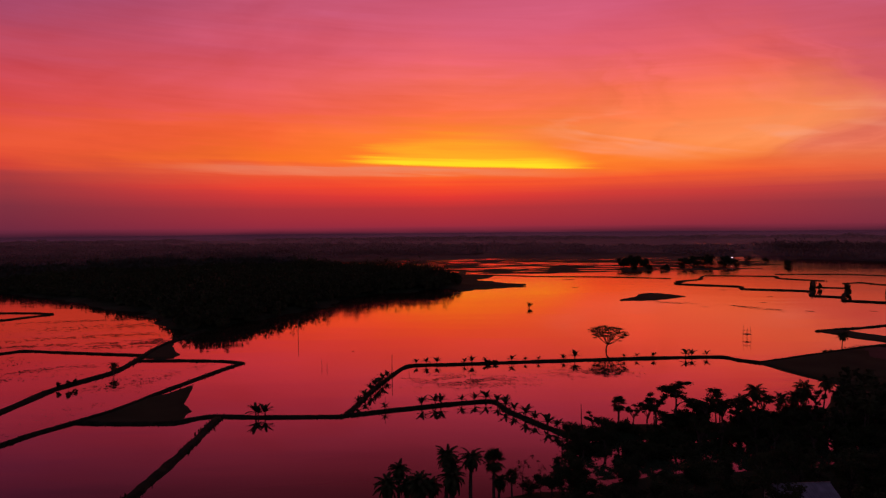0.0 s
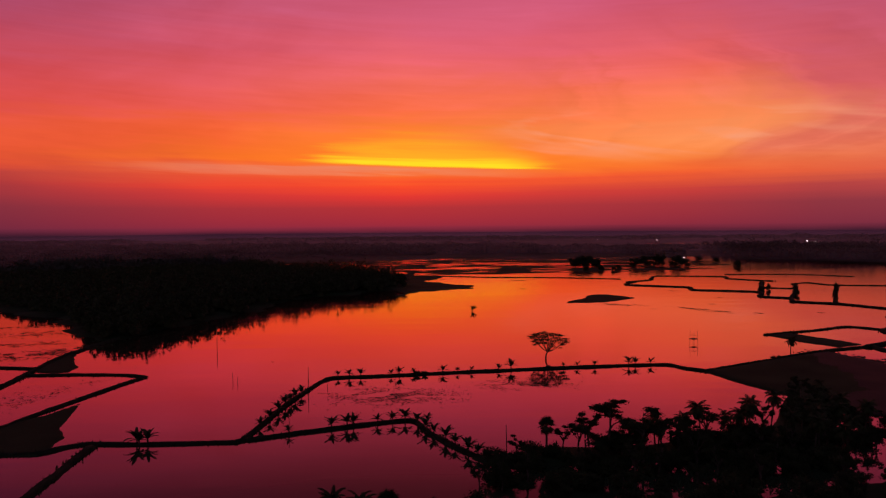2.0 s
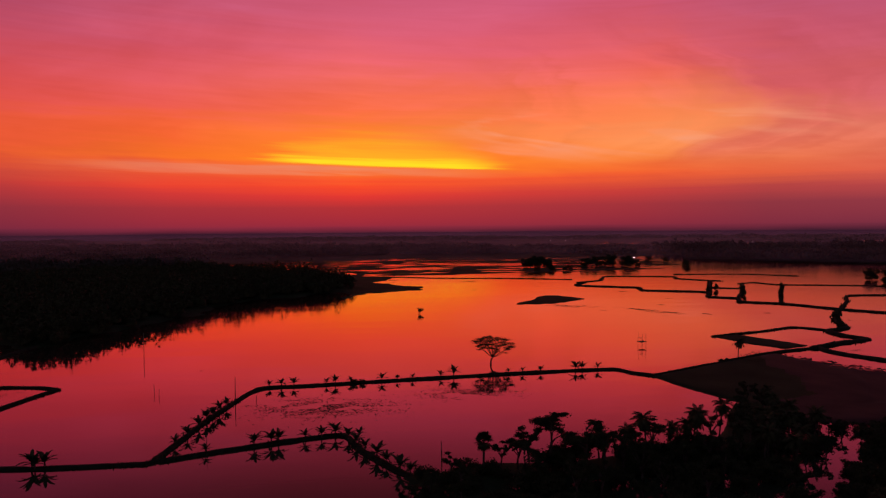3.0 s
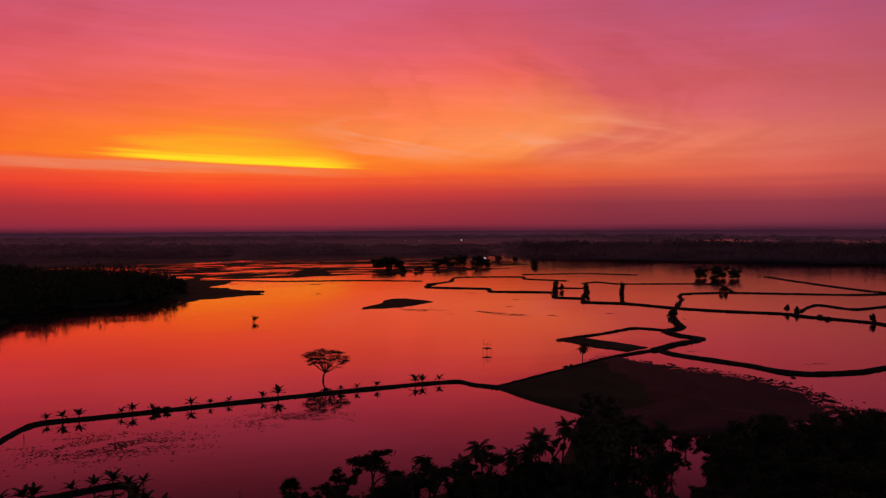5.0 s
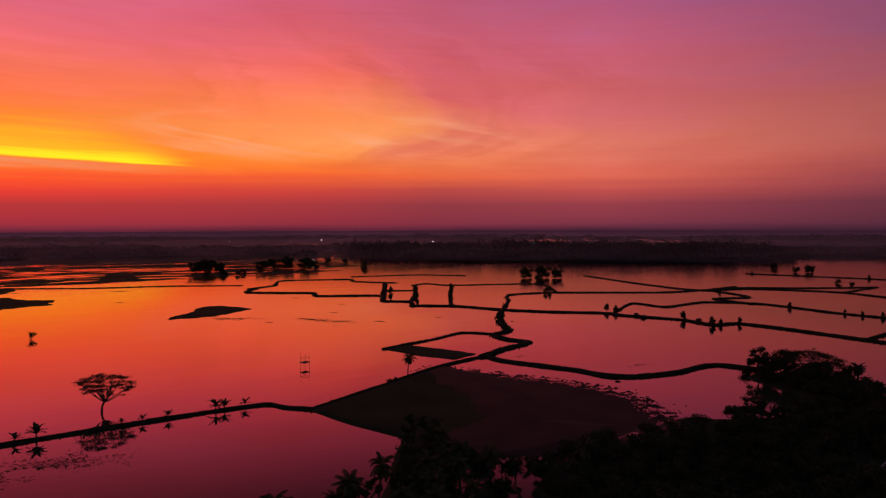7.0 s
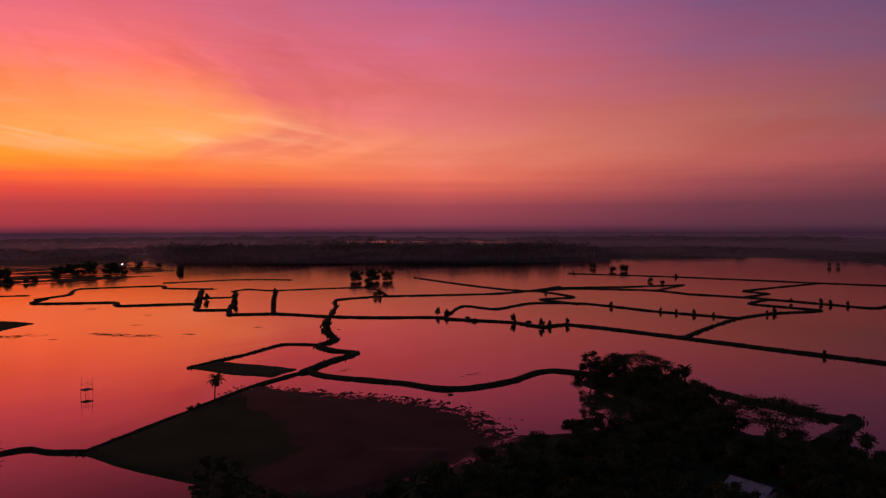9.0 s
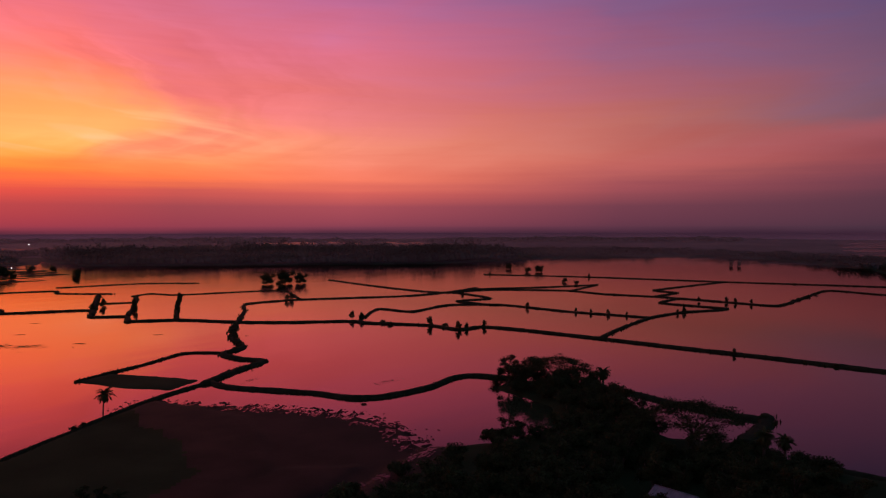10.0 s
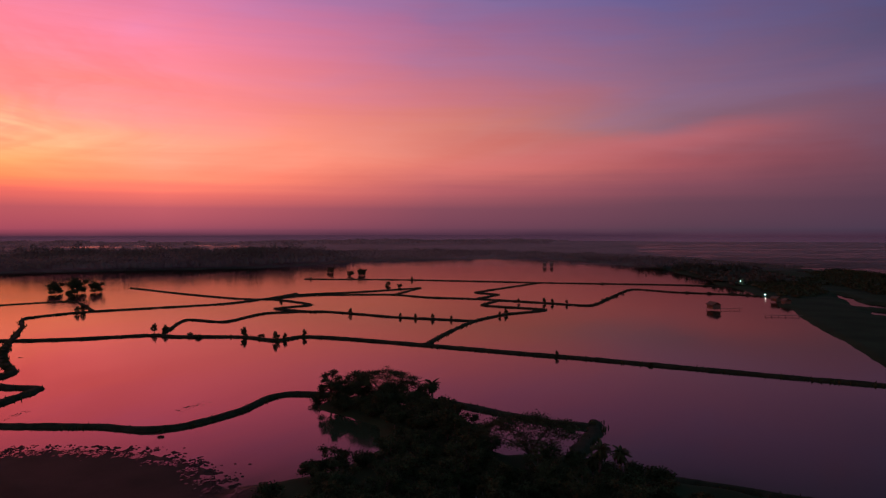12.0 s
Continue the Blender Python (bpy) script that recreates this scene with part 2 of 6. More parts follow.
def material(name, a, b, scale, rough=0.9, bump=0.0, bump_scale=None, spec=0.04, detail=6.0, vary=0.0):
    """Two colours mixed by noise in metres, with fine relief; vary: how far single pieces differ in brightness."""
    m = bpy.data.materials.new(name)
    m.use_nodes = True
    n, l = m.node_tree.nodes, m.node_tree.links
    p = n["Principled BSDF"]
    geo = n.new("ShaderNodeNewGeometry")
    nz = n.new("ShaderNodeTexNoise")
    nz.inputs["Scale"].default_value, nz.inputs["Detail"].default_value = scale, detail
    l.new(geo.outputs["Position"], nz.inputs["Vector"])
    rp = n.new("ShaderNodeValToRGB")
    rp.color_ramp.elements[0].position, rp.color_ramp.elements[1].position = 0.35, 0.65
    rp.color_ramp.elements[0].color, rp.color_ramp.elements[1].color = (*a, 1), (*b, 1)
    l.new(nz.outputs[0], rp.inputs[0])
    col = rp.outputs[0]
    if vary:
        oi = n.new("ShaderNodeObjectInfo")
        ad = n.new("ShaderNodeMath")
        ad.operation = "ADD"
        l.new(oi.outputs["Random"], ad.inputs[0])
        l.new(geo.outputs["Random Per Island"], ad.inputs[1])
        mr = n.new("ShaderNodeMapRange")
        mr.inputs["From Max"].default_value = 2.0
        mr.inputs["To Min"].default_value, mr.inputs["To Max"].default_value = 1 - vary, 1 + vary
        l.new(ad.outputs[0], mr.inputs["Value"])
        mx = n.new("ShaderNodeMix")
        mx.data_type, mx.blend_type = "RGBA", "MULTIPLY"
        mx.inputs[0].default_value = 1.0
        l.new(col, mx.inputs[6])
        l.new(mr.outputs[0], mx.inputs[7])
        col = mx.outputs[2]
    l.new(col, p.inputs["Base Color"])
    p.inputs["Roughness"].default_value = rough
    p.inputs["Specular IOR Level"].default_value = spec
    if bump:
        nb = n.new("ShaderNodeTexNoise")
        nb.inputs["Scale"].default_value, nb.inputs["Detail"].default_value = bump_scale or scale * 6, 5
        l.new(geo.outputs["Position"], nb.inputs["Vector"])
        bp = n.new("ShaderNodeBump")
        bp.inputs["Strength"].default_value, bp.inputs["Distance"].default_value = bump, 0.1
        l.new(nb.outputs[0], bp.inputs["Height"])
        l.new(bp.outputs[0], p.inputs["Normal"])
    return m


def water_material():
    m = bpy.data.materials.new("still_pond_water")
    m.use_nodes = True
    n, l = m.node_tree.nodes, m.node_tree.links
    n.clear()
    out, mix = n.new("ShaderNodeOutputMaterial"), n.new("ShaderNodeMixShader")
    body, gloss = n.new("ShaderNodeBsdfDiffuse"), n.new("ShaderNodeBsdfGlossy")
    geo = n.new("ShaderNodeNewGeometry")
    silt = n.new("ShaderNodeTexNoise")
    silt.inputs["Scale"].default_value, silt.inputs["Detail"].default_value = 0.012, 4
    l.new(geo.outputs["Position"], silt.inputs["Vector"])
    rp = n.new("ShaderNodeValToRGB")
    rp.color_ramp.elements[0].position, rp.color_ramp.elements[1].position = 0.35, 0.7
    rp.color_ramp.elements[0].color, rp.color_ramp.elements[1].color = (0.022, 0.040, 0.018, 1), (0.036, 0.062, 0.026, 1)
    l.new(silt.outputs[0], rp.inputs[0])
    l.new(rp.outputs[0], body.inputs[0])
    # Wind leaves some patches a little rougher than others.
    wind = n.new("ShaderNodeTexNoise")
    wind.inputs["Scale"].default_value, wind.inputs["Detail"].default_value = 0.02, 5
    st = n.new("ShaderNodeMapping")
    st.inputs["Scale"].default_value = (0.35, 1.0, 1.0)
    l.new(geo.outputs["Position"], st.inputs["Vector"])
    l.new(st.outputs[0], wind.inputs["Vector"])
    rr = n.new("ShaderNodeMapRange")
    rr.inputs["From Min"].default_value, rr.inputs["From Max"].default_value = 0.35, 0.7
    rr.inputs["To Min"].default_value, rr.inputs["To Max"].default_value = 0.02, 0.07
    l.new(wind.outputs[0], rr.inputs["Value"])
    # The open eastern ponds lie more in the breeze.
    sep, east, sum_ = n.new("ShaderNodeSeparateXYZ"), n.new("ShaderNodeMapRange"), n.new("ShaderNodeMath")
    l.new(geo.outputs["Position"], sep.inputs[0])
    l.new(sep.outputs[0], east.inputs["Value"])
    east.inputs["From Min"].default_value, east.inputs["From Max"].default_value = 120, 330
    east.inputs["To Min"].default_value, east.inputs["To Max"].default_value = 0.0, 0.04
    # Dimmer, greyer reflection is painted into the gloss colour far west and east.
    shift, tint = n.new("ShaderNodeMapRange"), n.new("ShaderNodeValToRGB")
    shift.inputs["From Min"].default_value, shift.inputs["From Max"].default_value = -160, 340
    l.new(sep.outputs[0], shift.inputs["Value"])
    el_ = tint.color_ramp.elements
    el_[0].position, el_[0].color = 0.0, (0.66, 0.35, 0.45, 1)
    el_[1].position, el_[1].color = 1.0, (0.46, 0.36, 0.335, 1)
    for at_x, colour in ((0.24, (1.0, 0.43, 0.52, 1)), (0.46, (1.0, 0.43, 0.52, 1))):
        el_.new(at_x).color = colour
    wide, add2 = n.new("ShaderNodeMapRange"), n.new("ShaderNodeMath")
    wide.inputs["From Min"].default_value, wide.inputs["From Max"].default_value = 850, 1100
    wide.inputs["To Min"].default_value, wide.inputs["To Max"].default_value = 0.0, 0.06
    l.new(sep.outputs[0], wide.inputs["Value"])
    open_, add3 = n.new("ShaderNodeMapRange"), n.new("ShaderNodeMath")
    open_.inputs["From Min"].default_value, open_.inputs["From Max"].default_value = 230, 430
    open_.inputs["To Min"].default_value, open_.inputs["To Max"].default_value = 0.0, 0.035
    l.new(sep.outputs[1], open_.inputs["Value"])
    l.new(rr.outputs[0], add3.inputs[0])
    l.new(open_.outputs[0], add3.inputs[1])
    l.new(add3.outputs[0], add2.inputs[0])
    l.new(wide.outputs[0], add2.inputs[1])
    l.new(add2.outputs[0], sum_.inputs[0])
    l.new(east.outputs[0], sum_.inputs[1])
    l.new(sum_.outputs[0], gloss.inputs["Roughness"])
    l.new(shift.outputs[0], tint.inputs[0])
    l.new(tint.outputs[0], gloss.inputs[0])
    rip = n.new("ShaderNodeTexNoise")
    rip.inputs["Scale"].default_value, rip.inputs["Detail"].default_value = 0.5, 3
    l.new(geo.outputs["Position"], rip.inputs["Vector"])
    bp = n.new("ShaderNodeBump")
    bp.inputs["Strength"].default_value, bp.inputs["Distance"].default_value = 0.12, 0.02
    l.new(rip.outputs[0], bp.inputs["Height"])
    swell, sm_ = n.new("ShaderNodeTexNoise"), n.new("ShaderNodeMapping")
    sm_.inputs["Scale"].default_value, sm_.inputs["Rotation"].default_value = (0.3, 1.0, 1.0), (0, 0, 0.25)
    swell.inputs["Scale"].default_value, swell.inputs["Detail"].default_value = 0.07, 4
    l.new(geo.outputs["Position"], sm_.inputs["Vector"])
    l.new(sm_.outputs[0], swell.inputs["Vector"])
    b2 = n.new("ShaderNodeBump")
    b2.inputs["Strength"].default_value, b2.inputs["Distance"].default_value = 0.35, 0.25
    l.new(swell.outputs[0], b2.inputs["Height"])
    l.new(bp.outputs[0], b2.inputs["Normal"])
    l.new(b2.outputs[0], gloss.inputs["Normal"])
    lw = n.new("ShaderNodeLayerWeight")
    lw.inputs["Blend"].default_value = 0.5
    curve, gain = n.new("ShaderNodeMapRange"), n.new("ShaderNodeMath")
    curve.interpolation_type = "SMOOTHSTEP"
    curve.inputs["From Min"].default_value, curve.inputs["From Max"].default_value = 0.572, 0.972
    l.new(lw.outputs["Facing"], curve.inputs["Value"])
    gain.operation = "MULTIPLY"
    gain.inputs[1].default_value = 0.92
    l.new(curve.outputs[0], gain.inputs[0])
    l.new(gain.outputs[0], mix.inputs[0])
    l.new(body.outputs[0], mix.inputs[1])
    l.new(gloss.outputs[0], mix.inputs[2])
    l.new(mix.outputs[0], out.inputs[0])
    return m


def glow_material(name, colour, power):
    m = bpy.data.materials.new(name)
    m.use_nodes = True
    p = m.node_tree.nodes["Principled BSDF"]
    p.inputs["Emission Color"].default_value = (*colour, 1)
    p.inputs["Emission Strength"].default_value = power
    return m


WATER = water_material()
WETMUD = material("wet_mud", (0.020, 0.020, 0.013), (0.042, 0.028, 0.020), 0.10, rough=0.65, spec=0.03, bump=0.4, bump_scale=2.0)
SOIL = material("damp_grassy_soil", (0.016, 0.030, 0.011), (0.030, 0.048, 0.019), 0.05, bump=0.6, bump_scale=1.5)
MUD = material("bank_mud", (0.018, 0.024, 0.012), (0.032, 0.038, 0.020), 0.6, bump=0.6)
GRASS = material("bank_grass", (0.025, 0.035, 0.012), (0.055, 0.065, 0.022), 0.4, vary=0.35)
LEAF = material("tree_leaf", (0.026, 0.037, 0.015), (0.054, 0.070, 0.026), 0.5, rough=0.7, vary=0.25)
FROND = material("palm_frond", (0.028, 0.040, 0.014), (0.055, 0.070, 0.026), 0.8, rough=0.6, vary=0.3)
DRY = material("dry_frond", (0.10, 0.075, 0.045), (0.16, 0.12, 0.075), 1.0, vary=0.2)
# Far woods: paler than tree_leaf, with distance haze put into the colour.
FARLEAF = material("hazed_woodland", (0.045, 0.055, 0.034), (0.075, 0.08, 0.052), 0.01, vary=0.06)
# Distant tree belts: haze is painted in as a still paler leaf colour.
HAZED_LEAF = material("hazed_tree_belt", (0.09, 0.09, 0.07), (0.12, 0.115, 0.09), 0.004, vary=0.05)
# Far fields and dykes: lighter than near soil to carry the haze in the colour.
FARSOIL = material("hazed_far_fields", (0.05, 0.048, 0.040), (0.10, 0.088, 0.072), 0.004)
BARK = material("tree_bark", (0.06, 0.048, 0.036), (0.13, 0.105, 0.08), 1.5, bump=0.8)
BAMBOO = material("weathered_bamboo", (0.10, 0.08, 0.055), (0.18, 0.15, 0.10), 2.0)
TIN = material("weathered_tin_roof", (0.14, 0.14, 0.15), (0.22, 0.22, 0.235), 0.8, rough=0.5, spec=0.4)
THATCH = material("old_thatch", (0.09, 0.07, 0.045), (0.16, 0.125, 0.08), 1.2, bump=0.8)
PLASTER = material("stained_plaster", (0.30, 0.28, 0.25), (0.45, 0.42, 0.38), 0.7, bump=0.3)
LAMP = glow_material("white_lamp", (1.0, 0.96, 0.88), 14.0)



def haze_material():
    """The dim edge of the land far off: its haze is a painted glow, soft against the sky."""
    m = bpy.data.materials.new("far_haze_glow")
    m.use_nodes = True
    n, l = m.node_tree.nodes, m.node_tree.links
    n.clear()
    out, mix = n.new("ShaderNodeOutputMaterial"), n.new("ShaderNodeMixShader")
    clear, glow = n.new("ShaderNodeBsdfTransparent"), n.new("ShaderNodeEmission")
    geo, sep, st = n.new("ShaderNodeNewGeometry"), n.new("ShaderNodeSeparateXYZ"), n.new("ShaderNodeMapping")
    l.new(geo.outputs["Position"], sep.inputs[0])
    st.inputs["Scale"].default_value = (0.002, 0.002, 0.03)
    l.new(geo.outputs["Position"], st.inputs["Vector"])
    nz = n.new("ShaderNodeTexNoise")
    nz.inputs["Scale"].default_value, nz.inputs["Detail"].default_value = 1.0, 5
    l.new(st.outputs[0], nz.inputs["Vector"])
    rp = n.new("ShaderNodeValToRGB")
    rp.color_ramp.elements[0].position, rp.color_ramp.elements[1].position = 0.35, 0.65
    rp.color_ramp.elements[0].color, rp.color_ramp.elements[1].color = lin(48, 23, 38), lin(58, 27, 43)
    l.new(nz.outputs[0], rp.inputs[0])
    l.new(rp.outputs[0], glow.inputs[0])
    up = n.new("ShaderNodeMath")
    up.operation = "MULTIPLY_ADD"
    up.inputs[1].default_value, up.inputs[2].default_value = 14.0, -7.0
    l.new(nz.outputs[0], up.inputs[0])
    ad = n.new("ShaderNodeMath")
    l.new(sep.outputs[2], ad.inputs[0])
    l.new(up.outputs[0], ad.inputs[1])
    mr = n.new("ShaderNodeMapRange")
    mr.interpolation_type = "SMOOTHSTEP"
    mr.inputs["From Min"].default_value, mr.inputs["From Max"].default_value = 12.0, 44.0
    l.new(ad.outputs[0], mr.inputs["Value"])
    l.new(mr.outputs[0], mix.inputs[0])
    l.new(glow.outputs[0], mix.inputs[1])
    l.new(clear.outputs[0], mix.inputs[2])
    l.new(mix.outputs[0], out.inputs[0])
    return m


HAZE = haze_material()

# ---- shared building functions -------------------------------------------


def vnoise(x, y, seed=0):
    """Smooth value noise, 0 to 1, on arrays."""
    x, y = np.asarray(x, float), np.asarray(y, float)
    xi, yi = np.floor(x).astype(np.int64), np.floor(y).astype(np.int64)
    fx, fy = x - xi, y - yi
    fx, fy = fx * fx * (3 - 2 * fx), fy * fy * (3 - 2 * fy)

    def h(a, b):
        v = (a * 374761393 + b * 668265263 + seed * 974634777) & 0xFFFFFFFF
        v = ((v ^ (v >> 13)) * 1274126177) & 0xFFFFFFFF
        return ((v ^ (v >> 16)) & 0xFFFF) / 65535.0

    top = h(xi, yi) * (1 - fx) + h(xi + 1, yi) * fx
    low = h(xi, yi + 1) * (1 - fx) + h(xi + 1, yi + 1) * fx
    return top * (1 - fy) + low * fy


def fbm(x, y, seed=0, octaves=4):
    s, a, t = 0.0, 1.0, 0.0
    for k in range(octaves):
        s, t = s + a * vnoise(x * 2**k, y * 2**k, seed + k * 17), t + a
        a *= 0.5
    return s / t


def inside(poly, x, y):
    """Signed distance in metres from the outline of a polygon, positive inside."""
    x, y = np.asarray(x, float), np.asarray(y, float)
    far, odd = np.full(x.shape, 1e12), np.zeros(x.shape, bool)
    for (ax, ay), (bx, by) in zip(poly, poly[1:] + poly[:1]):
        dx, dy = bx - ax, by - ay
        u = np.clip(((x - ax) * dx + (y - ay) * dy) / (dx * dx + dy * dy + 1e-9), 0, 1)
        far = np.minimum(far, (x - ax - u * dx) ** 2 + (y - ay - u * dy) ** 2)
        if ay != by:
            odd ^= ((ay > y) != (by > y)) & (x < (bx - ax) * (y - ay) / (by - ay) + ax)
    return np.where(odd, 1, -1) * np.sqrt(far)


def mesh_object(name, verts, faces, mat, smooth=False, parent=None, label=""):
    me = bpy.data.meshes.new(name)
    me.from_pydata([tuple(map(float, v)) for v in verts], [], [tuple(map(int, f)) for f in faces])
    me.materials.append(mat)
    if smooth:
        me.polygons.foreach_set("use_smooth", [True] * len(me.polygons))
    me.update()
    ob = new(name, me)
    if parent:
        ob.parent = parent
    if label:
        ob["label"] = label
    return ob


def thing(name, m, label, category, group=""):
    ob = new(name)
    ob.matrix_basis = m
    return tagged(ob, label, category, group)


def smooth_line(pts, step):
    """A rounded line through the given places, resampled at even steps."""
    p = np.array(pts, float)
    p = np.vstack([2 * p[0] - p[1], p, 2 * p[-1] - p[-2]])
    out = []
    for k in range(1, len(p) - 2):
        a, b, c, d = p[k - 1], p[k], p[k + 1], p[k + 2]
        n = max(2, int(np.linalg.norm(c - b) / step))
        m1, m2 = 0.35 * (c - a), 0.35 * (d - b)
        lim = np.linalg.norm(c - b)
        m1, m2 = (v * min(1, lim / (np.linalg.norm(v) + 1e-9)) for v in (m1, m2))
        u = np.linspace(0, 1, n, endpoint=False)[:, None]
        out.append((2 * u**3 - 3 * u**2 + 1) * b + (u**3 - 2 * u**2 + u) * m1 + (3 * u**2 - 2 * u**3) * c + (u**3 - u**2) * m2)
    out.append(p[-2][None])
    return np.vstack(out)


def tube(rows, sides=7):
    """Vertices and faces of a tapering tube through rows of (x, y, z, radius)."""
    vs, fs = [], []
    for k, (x, y, z, r) in enumerate(rows):
        a = Vector(rows[min(k + 1, len(rows) - 1)][:3]) - Vector(rows[max(k - 1, 0)][:3])
        q = a.to_track_quat("Z", "Y")
        for s in range(sides):
            t = 2 * math.pi * s / sides
            vs.append(Vector((x, y, z)) + q @ Vector((r * math.cos(t), r * math.sin(t), 0)))
    for k in range(len(rows) - 1):
        for s in range(sides):
            a, b = k * sides + s, k * sides + (s + 1) % sides
            fs.append((a, b, b + sides, a + sides))
    fs.append(tuple(range(sides))[::-1])
    fs.append(tuple(range((len(rows) - 1) * sides, len(rows) * sides)))
    return vs, fs


def joined(pieces):
    vs, fs = [], []
    for v, f in pieces:
        k = len(vs)
        vs.extend(v)
        fs.extend([tuple(i + k for i in q) for q in f])
    return vs, fs


def box(x0, x1, y0, y1, z0, z1):
    vs = [(x, y, z) for z in (z0, z1) for y in (y0, y1) for x in (x0, x1)]
    return vs, [(0, 2, 3, 1), (4, 5, 7, 6), (0, 1, 5, 4), (2, 6, 7, 3), (0, 4, 6, 2), (1, 3, 7, 5)]


def leaf_cloud(centres, radii, count, size, rng, flat=0.6):
    """Leaf sprays as small bent blades over lumps of a crown: arrays of places and sizes."""
    centres, radii = np.array(centres, float), np.array(radii, float)
    weight = radii**2 / (radii**2).sum()
    pick = rng.choice(len(centres), count, p=weight)
    d = rng.normal(size=(count, 3))
    d /= np.linalg.norm(d, axis=1)[:, None]
    d[:, 2] *= flat
    depth = radii[pick] * np.abs(rng.normal(0.62, 0.34, count))
    place = centres[pick] + d * depth[:, None]
    a = rng.normal(size=(count, 3))
    a[:, 2] *= 0.5
    a /= np.linalg.norm(a, axis=1)[:, None]
    b = np.cross(a, rng.normal(size=(count, 3)))
    b /= np.linalg.norm(b, axis=1)[:, None]
    s = size * rng.uniform(0.6, 1.35, count)[:, None]
    quad = np.stack([place - a * s, place + b * s * 0.45, place + a * s, place - b * s * 0.45], 1)
    return quad.reshape(-1, 3), np.arange(count * 4).reshape(-1, 4)


# ---- ground and water ----------------------------------------------------
# Outlines of the land in metres, each with its height, the width of its shore and how ragged it is.
WEST_LAND = [(-279, 453), (-210, 409), (-177, 372), (-148, 352), (-121, 316), (-97, 280), (-90, 288), (-84, 312), (-70, 350), (-56, 408),
             (-32, 440), (-2, 462), (18, 492), (16, 530), (-12, 590), (-68, 640), (-121, 690), (-150, 760), (-100, 860), (20, 930),
             (150, 935), (290, 900), (300, 1300), (500, 2200), (-2500, 4000), (-4500, 1000), (-2500, 300), (-900, 380)]
NORTH_LAND = [(420, 880), (398, 840), (462, 768), (531, 700), (586, 638), (655, 580), (712, 566), (748, 568), (770, 558), (806, 545), (830, 565),
              (936, 478), (1015, 388), (975, 320), (901, 250), (787, 175), (745, 150), (680, 112), (610, 76), (530, 50), (430, 42),
              (350, 26), (285, 10), (300, -200), (520, -100), (800, 10), (1150, 260), (1300, 600), (1150, 1000), (760, 1150), (420, 1180), (415, 920)]
EAST_BANK = [(770, 172), (706, 148), (676, 132), (627, 126), (586, 106), (534, 93), (519, 85), (476, 84), (465, 77), (429, 74), (387, 68), (359, 62), (323, 58), (290, 53), (255, 44),
             (250, 20), (340, 16), (428, 41), (449, 44), (487, 46), (554, 49), (620, 54), (650, 74), (700, 105), (790, 160)]
FAR_STRIPS = [[(1300, 1800), (1540, 1310), (1270, 1090), (1090, 1490)], [(800, 1335), (1040, 1115), (1290, 1050), (1340, 1085), (1080, 1165), (850, 1395)], [(420, 1560), (640, 1480), (700, 1530), (430, 1640)], [(1180, 830), (1300, 700), (1350, 740), (1220, 880)]]
NEAR_LAND = [(-60, 40), (-14, 92), (4, 105), (18, 108), (34, 114), (60, 117), (82, 123), (96, 136), (106, 147), (118, 152), (128, 156), (140, 160),
             (152, 162), (164, 154), (180, 151), (192, 160), (200, 178), (210, 183), (215, 172), (208, 152), (193, 140), (187, 128),
             (192, 118), (184, 106), (182, 90), (180, 60), (150, -40), (20, -60)]
TREE_BANK = [(21, 139), (28, 141), (36, 144), (48, 142), (62, 146), (80, 151), (97, 178), (103, 172), (92, 150), (80, 143), (62, 138), (48, 134), (36, 134), (24, 133)]
FIELD = [(90, 207), (98, 211), (111, 218), (118, 222), (127, 227), (141, 233), (143, 224), (146, 205), (140, 190), (128, 172), (112, 166), (99, 174), (95, 186), (92, 197)]
WET_FIELD = [(133, 229), (138, 234), (146, 221), (152, 211), (157, 201), (160.5, 187), (160, 177), (157, 168), (153, 164), (152, 157), (144, 153), (120, 153), (104, 160), (104, 172), (118, 180), (126, 196), (130, 212)]
MUD_FLATS = [[(-77, 149), (-69, 148), (-56, 147), (-55, 152), (-55, 159), (-62, 179), (-65, 191), (-68, 178), (-73, 158)],
             [(-96, 221), (-81, 221), (-90, 244), (-98, 256), (-99, 245)],
             [(139, 268), (150, 271), (162, 244), (149, 240), (144, 248)],
             [(92, 382), (105, 405), (118, 428), (129, 428), (140, 403), (116, 384)],
             [(8, 430), (27, 460), (51, 477), (63, 503), (44, 512), (28, 545), (44, 575), (36, 606), (6, 618), (-4, 560), (0, 480)]]
MARSH = [(-150, 700), (-68, 640), (-10, 592), (40, 590), (120, 600), (200, 610), (300, 640), (352, 700), (372, 900), (290, 910), (150, 945), (0, 940), (-120, 880)]
FIELD_END = [(101, 175), (112, 170), (130, 174), (142, 162), (126, 157), (108, 158), (99, 161)]
GAP_LAND = [(285, 905), (330, 925), (384, 900), (520, 1220), (280, 1220)]
EAST_PONDS = [[(582, 54), (548, 44), (495, 39), (490, 48)], [(474, 43), (467, 33), (445, 37), (450, 43)], [(516, 41), (499, 30), (478, 33), (488, 43)],
              [(830, 102), (800, 80), (770, 82), (785, 102)], [(755, 83), (760, 68), (705, 69), (725, 83)], [(840, 66), (845, 54), (800, 55), (800, 66)]]


def ramp01(v, lo, hi):
    u = np.clip((v - lo) / (hi - lo), 0, 1)
    return u * u * (3 - 2 * u)


